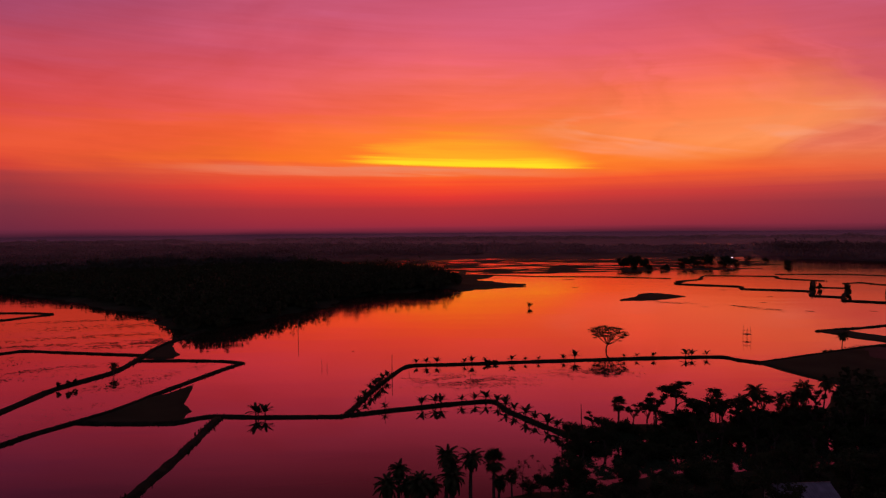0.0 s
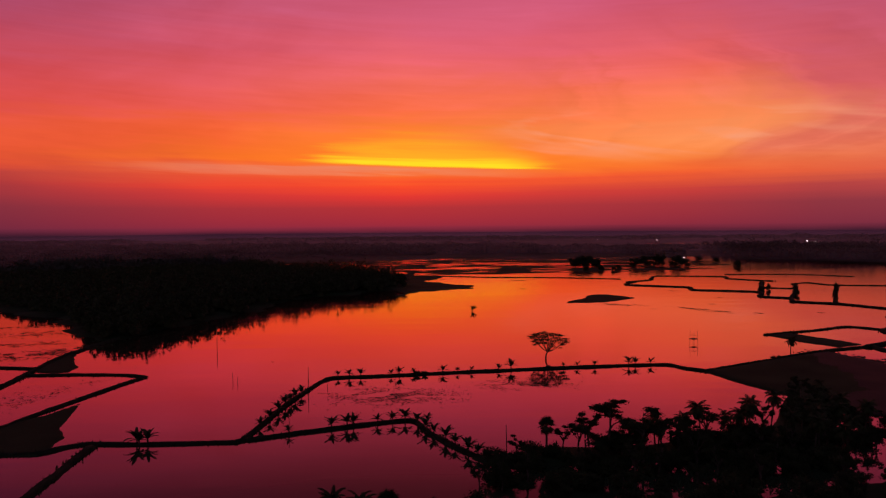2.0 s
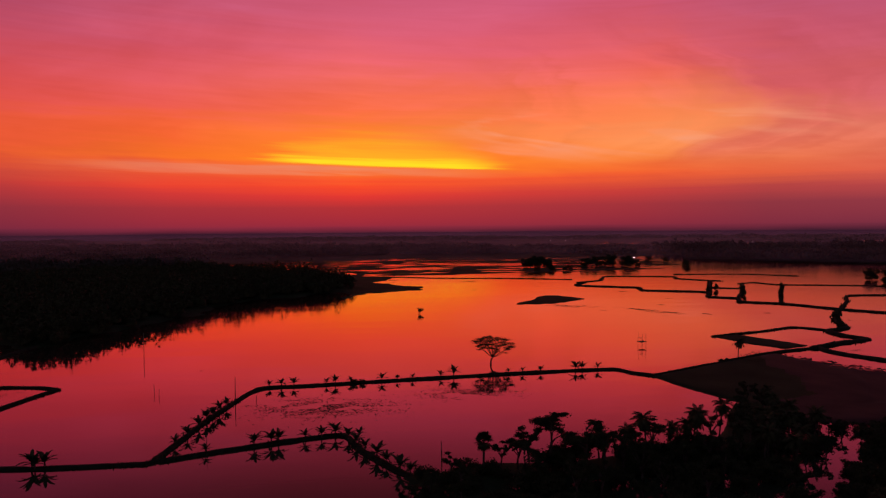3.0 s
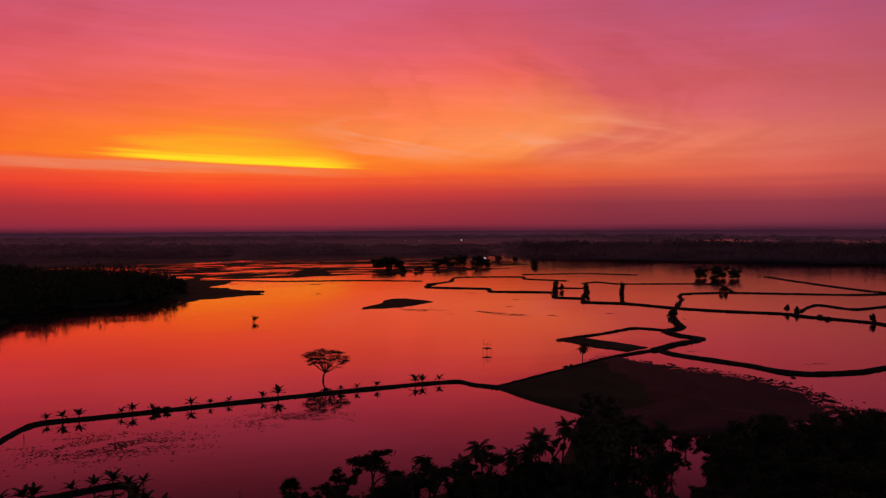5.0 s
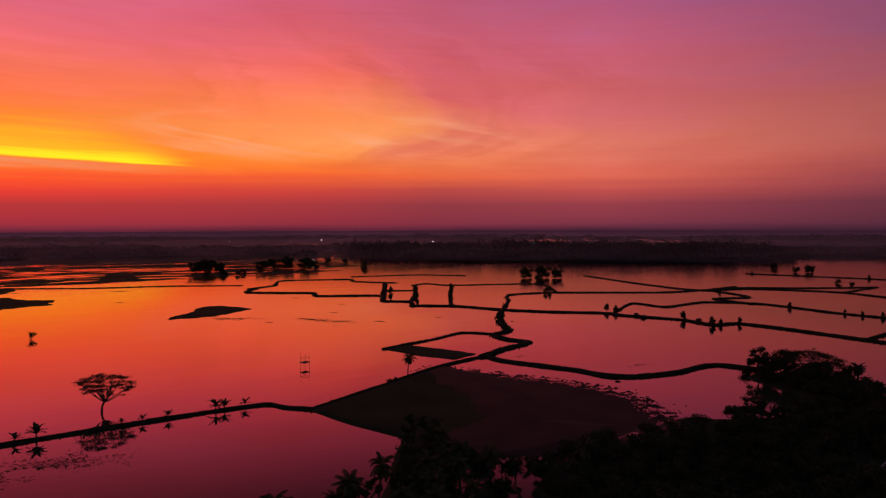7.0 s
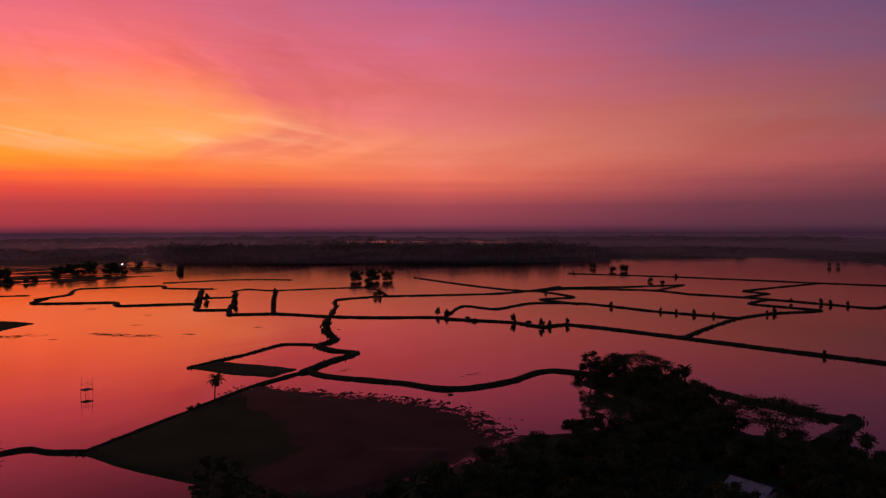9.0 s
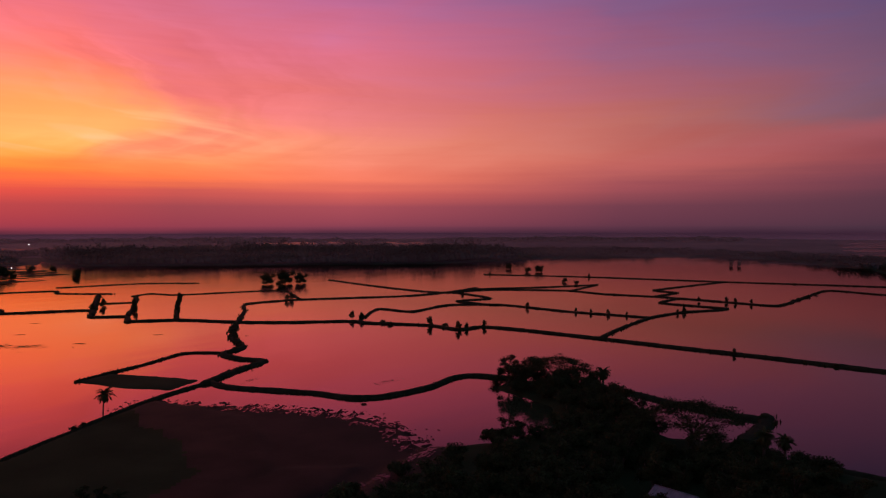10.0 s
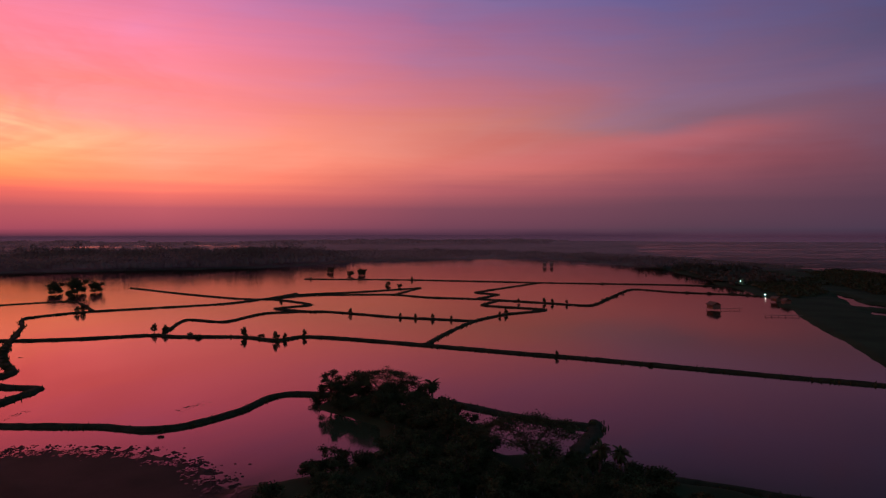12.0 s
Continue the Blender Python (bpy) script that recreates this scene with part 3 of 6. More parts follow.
def ground_height(x, y):
    """Height of the ground over the water level at z = 0."""
    wob = (fbm(x / 14, y / 14, 3) - 0.5)
    big = (fbm(x / 60, y / 60, 9) - 0.5)
    z = np.full(np.shape(x), -0.9) + 0.25 * big
    for poly, high, shore, rag in ((WEST_LAND, 1.3, 10, 22), (NORTH_LAND, 1.2, 9, 18),
                                   (EAST_BANK, 0.9, 2.5, 3), (NEAR_LAND, 0.9, 3.5, 6), (TREE_BANK, 0.7, 2.2, 3), (FIELD, 0.45, 1.6, 1.2), (FIELD_END, 0.4, 2.5, 3), (GAP_LAND, 1.0, 9, 20)):
        d = inside(poly, x, y) + rag * wob + 0.5 * rag * big
        z = np.maximum(z, -0.9 + (0.9 + high) * ramp01(d, -shore, shore))
    for poly in MUD_FLATS:
        z = np.maximum(z, -0.9 + 1.15 * ramp01(inside(poly, x, y) + (6.5 if poly[0][1] < 300 else 6 if poly[0][1] < 400 else 16) * wob, -2.0, 2.0))
    d = inside(WET_FIELD, x, y) + 1.2 * wob
    thin = 0.05 - 0.7 * np.maximum(fbm(x / 2.0, y / 1.2, 21, 3) - 0.62, 0) * ramp01(d, 0.3, 1.2) * ramp01(d, 6.0, 2.0)
    z = np.maximum(z, np.where(d > 0, thin, -0.9))
    d = inside(MARSH, x, y) + 30 * big
    z = np.maximum(z, np.where(d > 0, -0.9 + ramp01(d, 0, 25) * (0.98 + 1.6 * (fbm(x / 60, y / 11, 31, 5) - 0.5) + 1.5 * (fbm(x / 26, y / 7, 33, 3) - 0.5)), -0.9))
    # low mud bars in the open pond, with torn edges
    torn = 0.55 * (fbm(x / 5, y / 3.5, 35, 2) - 0.5)
    for cx, cy, lx, ly, turn in ((52, 230, 1.9, 1.2, 0), (147, 351, 13, 2.6, -58), (148, 328, 5, 1.6, -35), (173, 442, 8, 2.0, -38), (112, 360, 4, 1.4, -20),
                                 (128, 352, 6, 1.6, -40), (160, 372, 9, 1.6, -30), (180, 400, 7, 1.5, -35), (140, 335, 4, 1.2, -50), (168, 330, 5, 1.3, -50), (195, 330, 4, 1.0, -45), (215, 300, 3, 1.0, 0), (268, 279, 4, 1.2, -50), (-29, 233, 1.5, 0.6, 0), (30, 480, 9, 2.0, 10), (86, 470, 7, 1.2, -20), (60, 512, 14, 2.2, 8), (95, 540, 16, 2.0, -12), (130, 560, 20, 2.4, 5), (40, 560, 14, 2.5, 0), (150, 585, 22, 2.2, -8), (76, 574, 3, 1.2, 0)):
        c, s = math.cos(radians(turn)), math.sin(radians(turn))
        u, v = ((x - cx) * c + (y - cy) * s) / lx, (-(x - cx) * s + (y - cy) * c) / ly
        z = np.maximum(z, 0.25 - 0.42 * np.sqrt(u * u + v * v) + 0.5 * wob + torn)
    # beyond the woods the land is dry towards the north and west, and wet fields towards the east
    r, a = np.hypot(x - 35, y - 50), np.degrees(np.arctan2(x - 35, y - 50))
    dry = ramp01(r + 400 * big, 1080, 1180) * ramp01(a + 10 * big, 82, 77)
    z = np.maximum(z, -0.9 + 2.0 * dry)
    for poly in FAR_STRIPS:
        z = np.where((inside(poly, x, y) + 120 * wob > 0) & (fbm((x - y) / 120, (x + y) / 50, 91) > 0.46), -0.4, z)
    for poly in EAST_PONDS:
        z = np.where(inside(poly, x, y) + 6 * wob > 0, -0.4, z)
    return z


def build_ground():
    centre = (35.0, 50.0)
    ang = np.radians(np.concatenate([np.arange(-48, 112, 0.28), np.arange(112, 312, 4.0)]))
    rad = np.concatenate([[0, 25, 50], np.geomspace(60, 1300, 360), np.geomspace(1310, 4900, 70)])
    aa, rr = np.meshgrid(ang, rad)
    x, y = centre[0] + rr * np.sin(aa), centre[1] + rr * np.cos(aa)
    z = ground_height(x, y)
    n, m = len(ang), len(rad)
    i, j = np.meshgrid(np.arange(m - 1), np.arange(n), indexing="ij")
    faces = np.stack([i * n + j, i * n + (j + 1) % n, (i + 1) * n + (j + 1) % n, (i + 1) * n + j], -1).reshape(-1, 4)[:, ::-1]
    ob = mesh_object("ground", np.stack([x, y, z], -1).reshape(-1, 3), faces, SOIL, smooth=True)
    ob.data.materials.append(FARSOIL)
    ob.data.materials.append(WETMUD)
    cx, cy = x[:-1].ravel(), y[:-1].ravel()
    kind = np.where(np.hypot(cx - 35, cy - 50) > 1100, 1, np.where(inside(WET_FIELD, cx, cy) + 9 * (fbm(cx / 9, cy / 9, 77) - 0.5) * (inside(FIELD, cx, cy) > -1) > -1.5, 2, 0))
    ob.data.polygons.foreach_set("material_index", kind.astype(np.int32))
    tagged(ob, "dark damp soil and mud flats between flooded ponds", "ground", kind="structure")


def build_water():
    ang = np.radians(np.arange(0, 360, 3))
    vs, fs = [(35, 50, 0)], []
    n = len(ang)
    for r in (150, 600, 2000, 4900):
        vs += [(35 + r * math.sin(a), 50 + r * math.cos(a), 0) for a in ang]
    for s in range(n):
        fs.append((0, 1 + (s + 1) % n, 1 + s))
        for k in range(3):
            a, b = 1 + k * n + s, 1 + k * n + (s + 1) % n
            fs.append((a, b, b + n, a + n))
    ob = mesh_object("water", vs, fs, WATER)
    tagged(ob, "still flooded fish ponds mirroring the red dusk sky", "water", kind="structure")


build_ground()
build_water()


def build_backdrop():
    """A glowing ring that stands in for hazy land at the edge of sight."""
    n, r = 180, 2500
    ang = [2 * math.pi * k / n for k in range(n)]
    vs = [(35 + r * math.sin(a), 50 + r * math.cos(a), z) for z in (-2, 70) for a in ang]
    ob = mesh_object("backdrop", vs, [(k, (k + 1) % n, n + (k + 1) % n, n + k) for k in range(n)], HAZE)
    tagged(ob, "dim glowing ring standing in for hazy land and woods along the horizon", "backdrop", kind="structure")


build_backdrop()


def haze_sheet_material():
    """Added sheets standing in for mist and haze: mostly clear, lit by the sky behind and before."""
    m = bpy.data.materials.new("haze_sheets")
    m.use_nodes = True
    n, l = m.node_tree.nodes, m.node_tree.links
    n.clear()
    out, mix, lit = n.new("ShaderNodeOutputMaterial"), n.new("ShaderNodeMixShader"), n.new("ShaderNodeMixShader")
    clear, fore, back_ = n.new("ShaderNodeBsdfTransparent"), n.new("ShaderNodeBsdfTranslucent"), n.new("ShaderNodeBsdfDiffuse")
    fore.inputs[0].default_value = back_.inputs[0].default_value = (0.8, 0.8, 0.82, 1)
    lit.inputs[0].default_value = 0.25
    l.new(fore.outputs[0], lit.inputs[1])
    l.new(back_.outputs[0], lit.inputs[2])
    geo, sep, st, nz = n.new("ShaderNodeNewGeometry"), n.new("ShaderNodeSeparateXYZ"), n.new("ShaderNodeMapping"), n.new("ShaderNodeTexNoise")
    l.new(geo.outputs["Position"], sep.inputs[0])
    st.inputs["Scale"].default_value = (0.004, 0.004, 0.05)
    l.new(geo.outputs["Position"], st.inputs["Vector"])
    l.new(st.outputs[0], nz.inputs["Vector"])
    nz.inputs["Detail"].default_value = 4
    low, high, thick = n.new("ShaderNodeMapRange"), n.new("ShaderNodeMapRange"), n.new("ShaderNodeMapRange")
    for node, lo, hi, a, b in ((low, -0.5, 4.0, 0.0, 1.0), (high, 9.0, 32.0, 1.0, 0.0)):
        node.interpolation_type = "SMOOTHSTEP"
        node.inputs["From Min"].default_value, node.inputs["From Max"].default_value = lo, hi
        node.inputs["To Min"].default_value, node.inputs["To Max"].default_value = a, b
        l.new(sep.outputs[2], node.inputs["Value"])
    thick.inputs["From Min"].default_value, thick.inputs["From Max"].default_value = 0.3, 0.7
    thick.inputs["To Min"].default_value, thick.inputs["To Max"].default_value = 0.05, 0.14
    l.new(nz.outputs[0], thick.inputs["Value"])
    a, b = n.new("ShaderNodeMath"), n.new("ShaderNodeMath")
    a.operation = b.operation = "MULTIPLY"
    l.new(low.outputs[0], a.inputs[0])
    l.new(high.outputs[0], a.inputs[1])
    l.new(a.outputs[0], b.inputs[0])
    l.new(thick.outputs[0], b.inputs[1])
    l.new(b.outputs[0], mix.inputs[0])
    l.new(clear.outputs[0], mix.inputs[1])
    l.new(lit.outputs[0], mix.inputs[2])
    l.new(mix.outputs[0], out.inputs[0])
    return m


def build_haze_sheets():
    """See-through sheets, one behind another, added as distance haze over the far fields."""
    mist, n = haze_sheet_material(), 180
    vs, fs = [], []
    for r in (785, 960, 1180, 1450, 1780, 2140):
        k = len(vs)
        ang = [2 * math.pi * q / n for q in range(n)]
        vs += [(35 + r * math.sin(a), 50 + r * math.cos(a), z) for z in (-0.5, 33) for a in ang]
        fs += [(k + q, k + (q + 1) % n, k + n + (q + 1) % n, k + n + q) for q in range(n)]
    tagged(mesh_object("haze_sheets", vs, fs, mist, True), "see-through sheets standing in for mist and distance haze over the far fields", "mist", kind="stuff")


build_haze_sheets()

# ---- banks between the ponds ---------------------------------------------
BANK_LINES = []


def bank(pts, width, high=0.55, rag=0.35, label="narrow dark earth bank between flooded ponds", steps=0.0):
    """An earth dyke along a line, with uneven sides that run down under the water."""
    width, high = 0.72 * width, 0.85 * high
    line = smooth_line(pts, 1.2 if width < 3 or len(pts) < 6 else 1.6)
    tan = np.gradient(line, axis=0)
    tan /= np.linalg.norm(tan, axis=1)[:, None] + 1e-9
    side = np.stack([-tan[:, 1], tan[:, 0]], 1)
    x, y = line[:, 0], line[:, 1]
    wl_ = width / 2 * (1 + rag * 2 * (fbm(x / 5, y / 5, 41) - 0.5) + rag * 1.6 * (fbm(x / 1.8, y / 1.8, 42) - 0.5))
    wr_ = width / 2 * (1 + rag * 2 * (fbm(x / 5, y / 5, 43) - 0.5) + rag * 1.6 * (fbm(x / 1.8, y / 1.8, 44) - 0.5))
    if steps:
        # clods slumped into the water at even distances
        run = np.concatenate([[0], np.cumsum(np.linalg.norm(np.diff(line, axis=0), axis=1))])
        clod = np.maximum(np.sin(2 * math.pi * run / steps + 2.0 * fbm(x / 9, y / 9, 47)), 0) ** 3
        wl_, wr_ = wl_ + 0.65 * clod, wr_ + 0.65 * clod
    top = high * (0.8 + 0.5 * fbm(x / 4, y / 4, 45))
    rows = []
    for off, z in ((-1.9, -0.9), (-1.0, 0.0), (-0.72, 0.75), (-0.35, 1.0), (0.0, 0.93), (0.35, 1.0), (0.72, 0.75), (1.0, 0.0), (1.9, -0.9)):
        w = (wl_ if off < 0 else wr_) * off
        zz = top * z + 0.10 * (vnoise(x * 1.3 + off * 7, y * 1.3, 46) - 0.5) if z > 0 else np.full(len(x), z)
        rows.append(np.stack([x + side[:, 0] * w, y + side[:, 1] * w, zz], -1))
    grid = np.stack(rows, 1)
    n, m = grid.shape[:2]
    i, j = np.meshgrid(np.arange(n - 1), np.arange(m - 1), indexing="ij")
    faces = np.stack([i * m + j, i * m + j + 1, (i + 1) * m + j + 1, (i + 1) * m + j], -1).reshape(-1, 4)[:, ::-1].tolist()
    faces += [tuple(range(m)), tuple(range((n - 1) * m, n * m))[::-1]]
    ob = mesh_object("pond_bank", grid.reshape(-1, 3), faces, MUD, smooth=True)
    tagged(ob, label, "bank", "banks between the ponds")
    BANK_LINES.append((line, width, high))


GRASSY = "grassy dark earth bank crossing the flooded ponds"
BROAD = "broad overgrown earth bank between flooded ponds"
bank([(-96, 100), (-83, 133), (-81, 140), (-77, 149), (-73, 159), (-69, 179), (-63, 204), (-60, 214)], 1.8)
bank([(-60, 214), (-66, 217), (-80, 219), (-94, 219)], 1.7)
bank([(-77, 149), (-69, 148), (-56, 148), (-53, 151), (-49, 153), (-39, 152), (-22, 152), (-20, 154)], 1.9, label=GRASSY)
bank([(-100, 120), (-98, 158), (-98, 181), (-93, 201), (-94, 219), (-97, 245), (-96, 267), (-94, 284)], 2.6, 0.7, label=GRASSY)
bank([(-190, 240), (-145, 234), (-140, 239), (-127, 236), (-106, 231), (-96, 229)], 1.9)
bank([(-240, 352), (-216, 350), (-199, 349), (-187, 344), (-192, 333), (-198, 321), (-215, 300)], 2.0)
bank([(-48, 151), (-47, 130), (-47, 117), (-47, 107), (-48, 85)], 2.5, 0.6, 0.7, label=BROAD)
bank([(-21, 153), (-19, 166), (-17, 180), (-12, 203), (-9, 208), (2, 209), (24, 212), (49, 215), (71, 217), (84, 217), (87, 212), (93, 206)], 1.6, 0.6, label=GRASSY)
bank([(-20, 153), (-11, 157), (2, 162), (11, 164), (14, 155), (20, 143), (24, 137)], 1.7, 0.6, label=GRASSY)
bank([(91, 207), (98, 211), (111, 218), (117, 221), (127, 227), (141, 234), (156, 239), (160, 239)], 1.9, 0.6)
bank([(160, 239), (160, 231), (164, 221), (169, 209), (171, 199), (177, 194), (190, 192), (203, 194), (209, 192), (213, 180)], 3.0, 0.8, 0.4, label=BROAD)
bank([(214, 172), (216, 152), (213, 140), (210, 128), (210, 117)], 3.4, 0.8, 0.35, label=BROAD)
bank([(158, 239), (172, 247), (187, 253), (185, 262), (187, 273), (199, 280), (208, 298), (222, 318), (236, 335)], 3.6, 0.9, 0.7, label=BROAD)
bank([(139, 268), (150, 272), (164, 277), (180, 284), (189, 274)], 1.5)
bank([(207, 374), (225, 360), (236, 335), (249, 317), (267, 300), (268, 289), (278, 265), (276, 248), (288, 245), (290, 228), (289, 195), (287, 163),
      (286, 136), (283, 103), (281, 81), (279, 45)], 2.7, 0.8, 0.4, label=GRASSY, steps=5.5)
bank([(237, 336), (262, 366), (282, 392), (310, 390), (337, 374), (368, 355), (400, 352), (437, 357)], 2.6, 0.7)
bank([(274, 300), (308, 322), (310, 302), (343, 306), (360, 286), (358, 262), (355, 242), (357, 204)], 2.4, 0.7, label=GRASSY)
bank([(290, 195), (319, 200), (357, 204), (386, 200), (412, 189), (419, 224), (445, 226)], 2.6, 0.7)
bank([(400, 349), (431, 340), (454, 300), (447, 270), (450, 238), (444, 197), (442, 173), (487, 172), (552, 171), (542, 141), (540, 107), (533, 92)], 3.2, 0.7, label=GRASSY)
bank([(586, 245), (490, 257), (481, 240), (453, 241)], 3.0, 0.7)
bank([(548, 430), (574, 346), (587, 243), (605, 148), (601, 112)], 3.6, 0.7)
bank([(425, 486), (405, 417), (395, 368), (401, 348), (431, 350), (464, 326), (507, 305)], 3.0, 0.7)
bank([(505, 305), (455, 297)], 2.8, 0.6)
bank([(357, 287), (361, 314), (384, 309), (395, 330), (400, 349)], 2.8, 0.7)
bank([(166, 513), (188, 529), (207, 566), (253, 552), (248, 532), (267, 505)], 3.0, 0.6)
bank([(172, 513), (159, 489), (190, 465), (187, 446), (217, 428), (206, 402), (216, 390), (207, 371)], 2.8, 0.8, 0.6, label=BROAD)
bank([(210, 409), (230, 448), (256, 498)], 3.4, 1.0, 0.8, label=BROAD)
bank([(218, 392), (240, 428), (265, 472)], 2.6, 0.9, 0.8, label=BROAD)
bank([(232, 455), (250, 446)], 2.2)
bank([(224, 362), (252, 408), (286, 461)], 2.4, 0.8, 0.8, label=BROAD)
bank([(267, 480), (282, 487), (288, 468), (343, 443), (317, 392)], 2.6)
bank([(266, 576), (317, 567), (347, 538)], 3.0)
bank([(34, 601), (77, 576), (128, 563), (170, 541)], 2.2, 0.5)
bank([(214, 119), (206, 117), (199, 117), (191, 117)], 4.5, 0.8, 0.6, label=BROAD)
bank([(183, 108), (185, 98), (184, 80), (186, 40)], 2.6, 0.7, 0.5, label=BROAD)

# ---- far woods and fields ------------------------------------------------


def woods(name, label, spots, tall, wide, leaves, size, mat, seed, edge=None):
    """One mass of woodland: per tree a short stem and a ragged crown of leaf sprays."""
    rng = np.random.default_rng(seed)
    x, y = spots[:, 0], spots[:, 1]
    n = len(x)
    z = np.maximum(ground_height(x, y), 0.0)
    h = tall * rng.uniform(0.62, 1.12, n) * (0.55 + 0.9 * fbm(x / 28, y / 28, 51))
    h *= np.where(rng.uniform(size=n) > 0.93, 1.28, 1.0)
    r = wide * rng.uniform(0.7, 1.25, n)
    if edge is not None:
        # smaller trees with gaps between them along the shore
        d = inside(edge, x, y)
        h *= 0.55 + 0.45 * ramp01(d, -2, 14)
        r *= 0.62 + 0.38 * ramp01(d, -2, 10)
    k = np.repeat(np.arange(n), leaves)
    d = rng.normal(size=(n * leaves, 3))
    d /= np.linalg.norm(d, axis=1)[:, None]
    lump = rng.uniform(0.55, 1.1, n * leaves)
    place = np.stack([x[k] + d[:, 0] * r[k] * lump, y[k] + d[:, 1] * r[k] * lump, z[k] + h[k] * (0.58 + 0.42 * d[:, 2] * lump)], 1)
    a = rng.normal(size=(n * leaves, 3))
    a /= np.linalg.norm(a, axis=1)[:, None]
    b = np.cross(a, rng.normal(size=a.shape))
    b /= np.linalg.norm(b, axis=1)[:, None]
    s = size * rng.uniform(0.6, 1.4, n * leaves)[:, None]
    quad = np.stack([place - a * s, place + b * s * 0.6, place + a * s, place - b * s * 0.6], 1).reshape(-1, 3)
    quad[:, 2] = np.maximum(quad[:, 2], 0.15)
    faces = [np.arange(len(quad)).reshape(-1, 4)]
    verts = [quad]
    base = len(quad)
    # a lumpy closed dome inside each crown
    rings, seg = 5, 8
    th = np.linspace(0.0, 1.0, rings)
    dome = []
    for t in th:
        rr_ = r[:, None] * (0.78 if leaves > 20 else 0.9) * math.cos(t * 1.45) * rng.uniform(0.8, 1.12, (n, seg))
        aa_ = np.linspace(0, 2 * math.pi, seg, endpoint=False)[None] + 0.4 * rng.normal(size=(n, 1))
        dz = z[:, None] + h[:, None] * (0.16 + 0.40 * math.sin(t * 1.5)) + 0.04 * h[:, None] * rng.normal(size=(n, seg))
        dome.append(np.stack([x[:, None] + rr_ * np.cos(aa_), y[:, None] + rr_ * np.sin(aa_), dz], -1))
    dome = np.stack(dome, 1)
    verts.append(dome.reshape(-1, 3))
    o = base + np.arange(n)[:, None] * rings * seg
    for i in range(rings - 1):
        for j in range(seg):
            j2 = (j + 1) % seg
            faces.append(o + np.array([[i * seg + j, i * seg + j2, (i + 1) * seg + j2, (i + 1) * seg + j]]))
    base += n * rings * seg
    w = 0.035 * h
    stem = np.stack([np.stack([x + ox * w, y + oy * w, zz], 1) for ox, oy, zz in
                     ((-1, 0, z - 0.6), (0.5, 0.87, z - 0.6), (0.5, -0.87, z - 0.6), (-0.4, 0, z + h * 0.6), (0.2, 0.35, z + h * 0.6), (0.2, -0.35, z + h * 0.6))], 1)
    sf = base + np.arange(n)[:, None] * 6
    verts.append(stem.reshape(-1, 3))
    for c in ((0, 1, 4, 3), (1, 2, 5, 4), (2, 0, 3, 5)):
        faces.append(sf + np.array([c]))
    faces = np.vstack(faces).tolist()
    ob = mesh_object(name, np.vstack(verts), faces, mat, smooth=True)
    return tagged(ob, label, "woodland", kind="stuff")


def scatter(poly, step, seed, keep=None, margin=2.0, low=0.1):
    rng = np.random.default_rng(seed)
    p = np.array(poly)
    gx, gy = np.meshgrid(np.arange(p[:, 0].min(), p[:, 0].max(), step), np.arange(p[:, 1].min(), p[:, 1].max(), step))
    s = np.stack([gx.ravel(), gy.ravel()], 1) + rng.uniform(-0.55, 0.55, (gx.size, 2)) * step
    ok = (inside(poly, s[:, 0], s[:, 1]) > margin) & (ground_height(s[:, 0], s[:, 1]) > low)
    if keep is not None:
        ok &= keep(s[:, 0], s[:, 1])
    return s[ok]


PENINSULA = [(-300, 470), (-210, 415), (-177, 378), (-148, 356), (-121, 322), (-100, 284), (-92, 290), (-84, 314), (-70, 352), (-56, 410), (-32, 444),
             (-2, 466), (12, 492), (4, 528), (-20, 585), (-74, 630), (-130, 680), (-200, 700), (-330, 560)]
woods("peninsula_woodland", "dense dark broadleaf woodland on a low headland in the flooded ponds", scatter(PENINSULA, 4.6, 61, lambda x, y: (x > -128) & ((inside(PENINSULA, x, y) > 5) | (fbm(x / 9, y / 9, 84) > 0.47)), -2.5, -0.5), 11.2, 3.6, 62, 0.72, LEAF, 62, PENINSULA)
woods("headland_scrub", "lower dark trees on the western side of the headland", scatter(PENINSULA, 5.4, 82, lambda x, y: x <= -128, 1.0, 0.1), 7.0, 3.9, 44, 0.8, LEAF, 83, PENINSULA)
WEST_WOODS = [(-200, 700), (-330, 560), (-300, 470), (-600, 420), (-1500, 500), (-1500, 1500), (-200, 1500), (300, 1250), (300, 985), (150, 1010), (20, 1010), (-110, 930), (-170, 800)]
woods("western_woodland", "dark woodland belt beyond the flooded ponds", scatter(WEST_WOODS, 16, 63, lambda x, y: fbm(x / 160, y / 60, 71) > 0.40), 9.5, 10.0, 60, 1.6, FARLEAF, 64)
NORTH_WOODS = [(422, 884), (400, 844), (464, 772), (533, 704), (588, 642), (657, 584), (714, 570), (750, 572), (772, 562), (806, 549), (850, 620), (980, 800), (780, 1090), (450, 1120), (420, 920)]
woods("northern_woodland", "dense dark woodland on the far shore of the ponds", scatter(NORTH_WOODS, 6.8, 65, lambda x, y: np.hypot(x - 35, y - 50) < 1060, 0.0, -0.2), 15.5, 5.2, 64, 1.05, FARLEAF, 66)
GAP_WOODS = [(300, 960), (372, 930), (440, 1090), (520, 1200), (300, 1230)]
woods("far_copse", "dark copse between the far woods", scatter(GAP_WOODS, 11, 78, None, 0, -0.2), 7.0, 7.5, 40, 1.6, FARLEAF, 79)
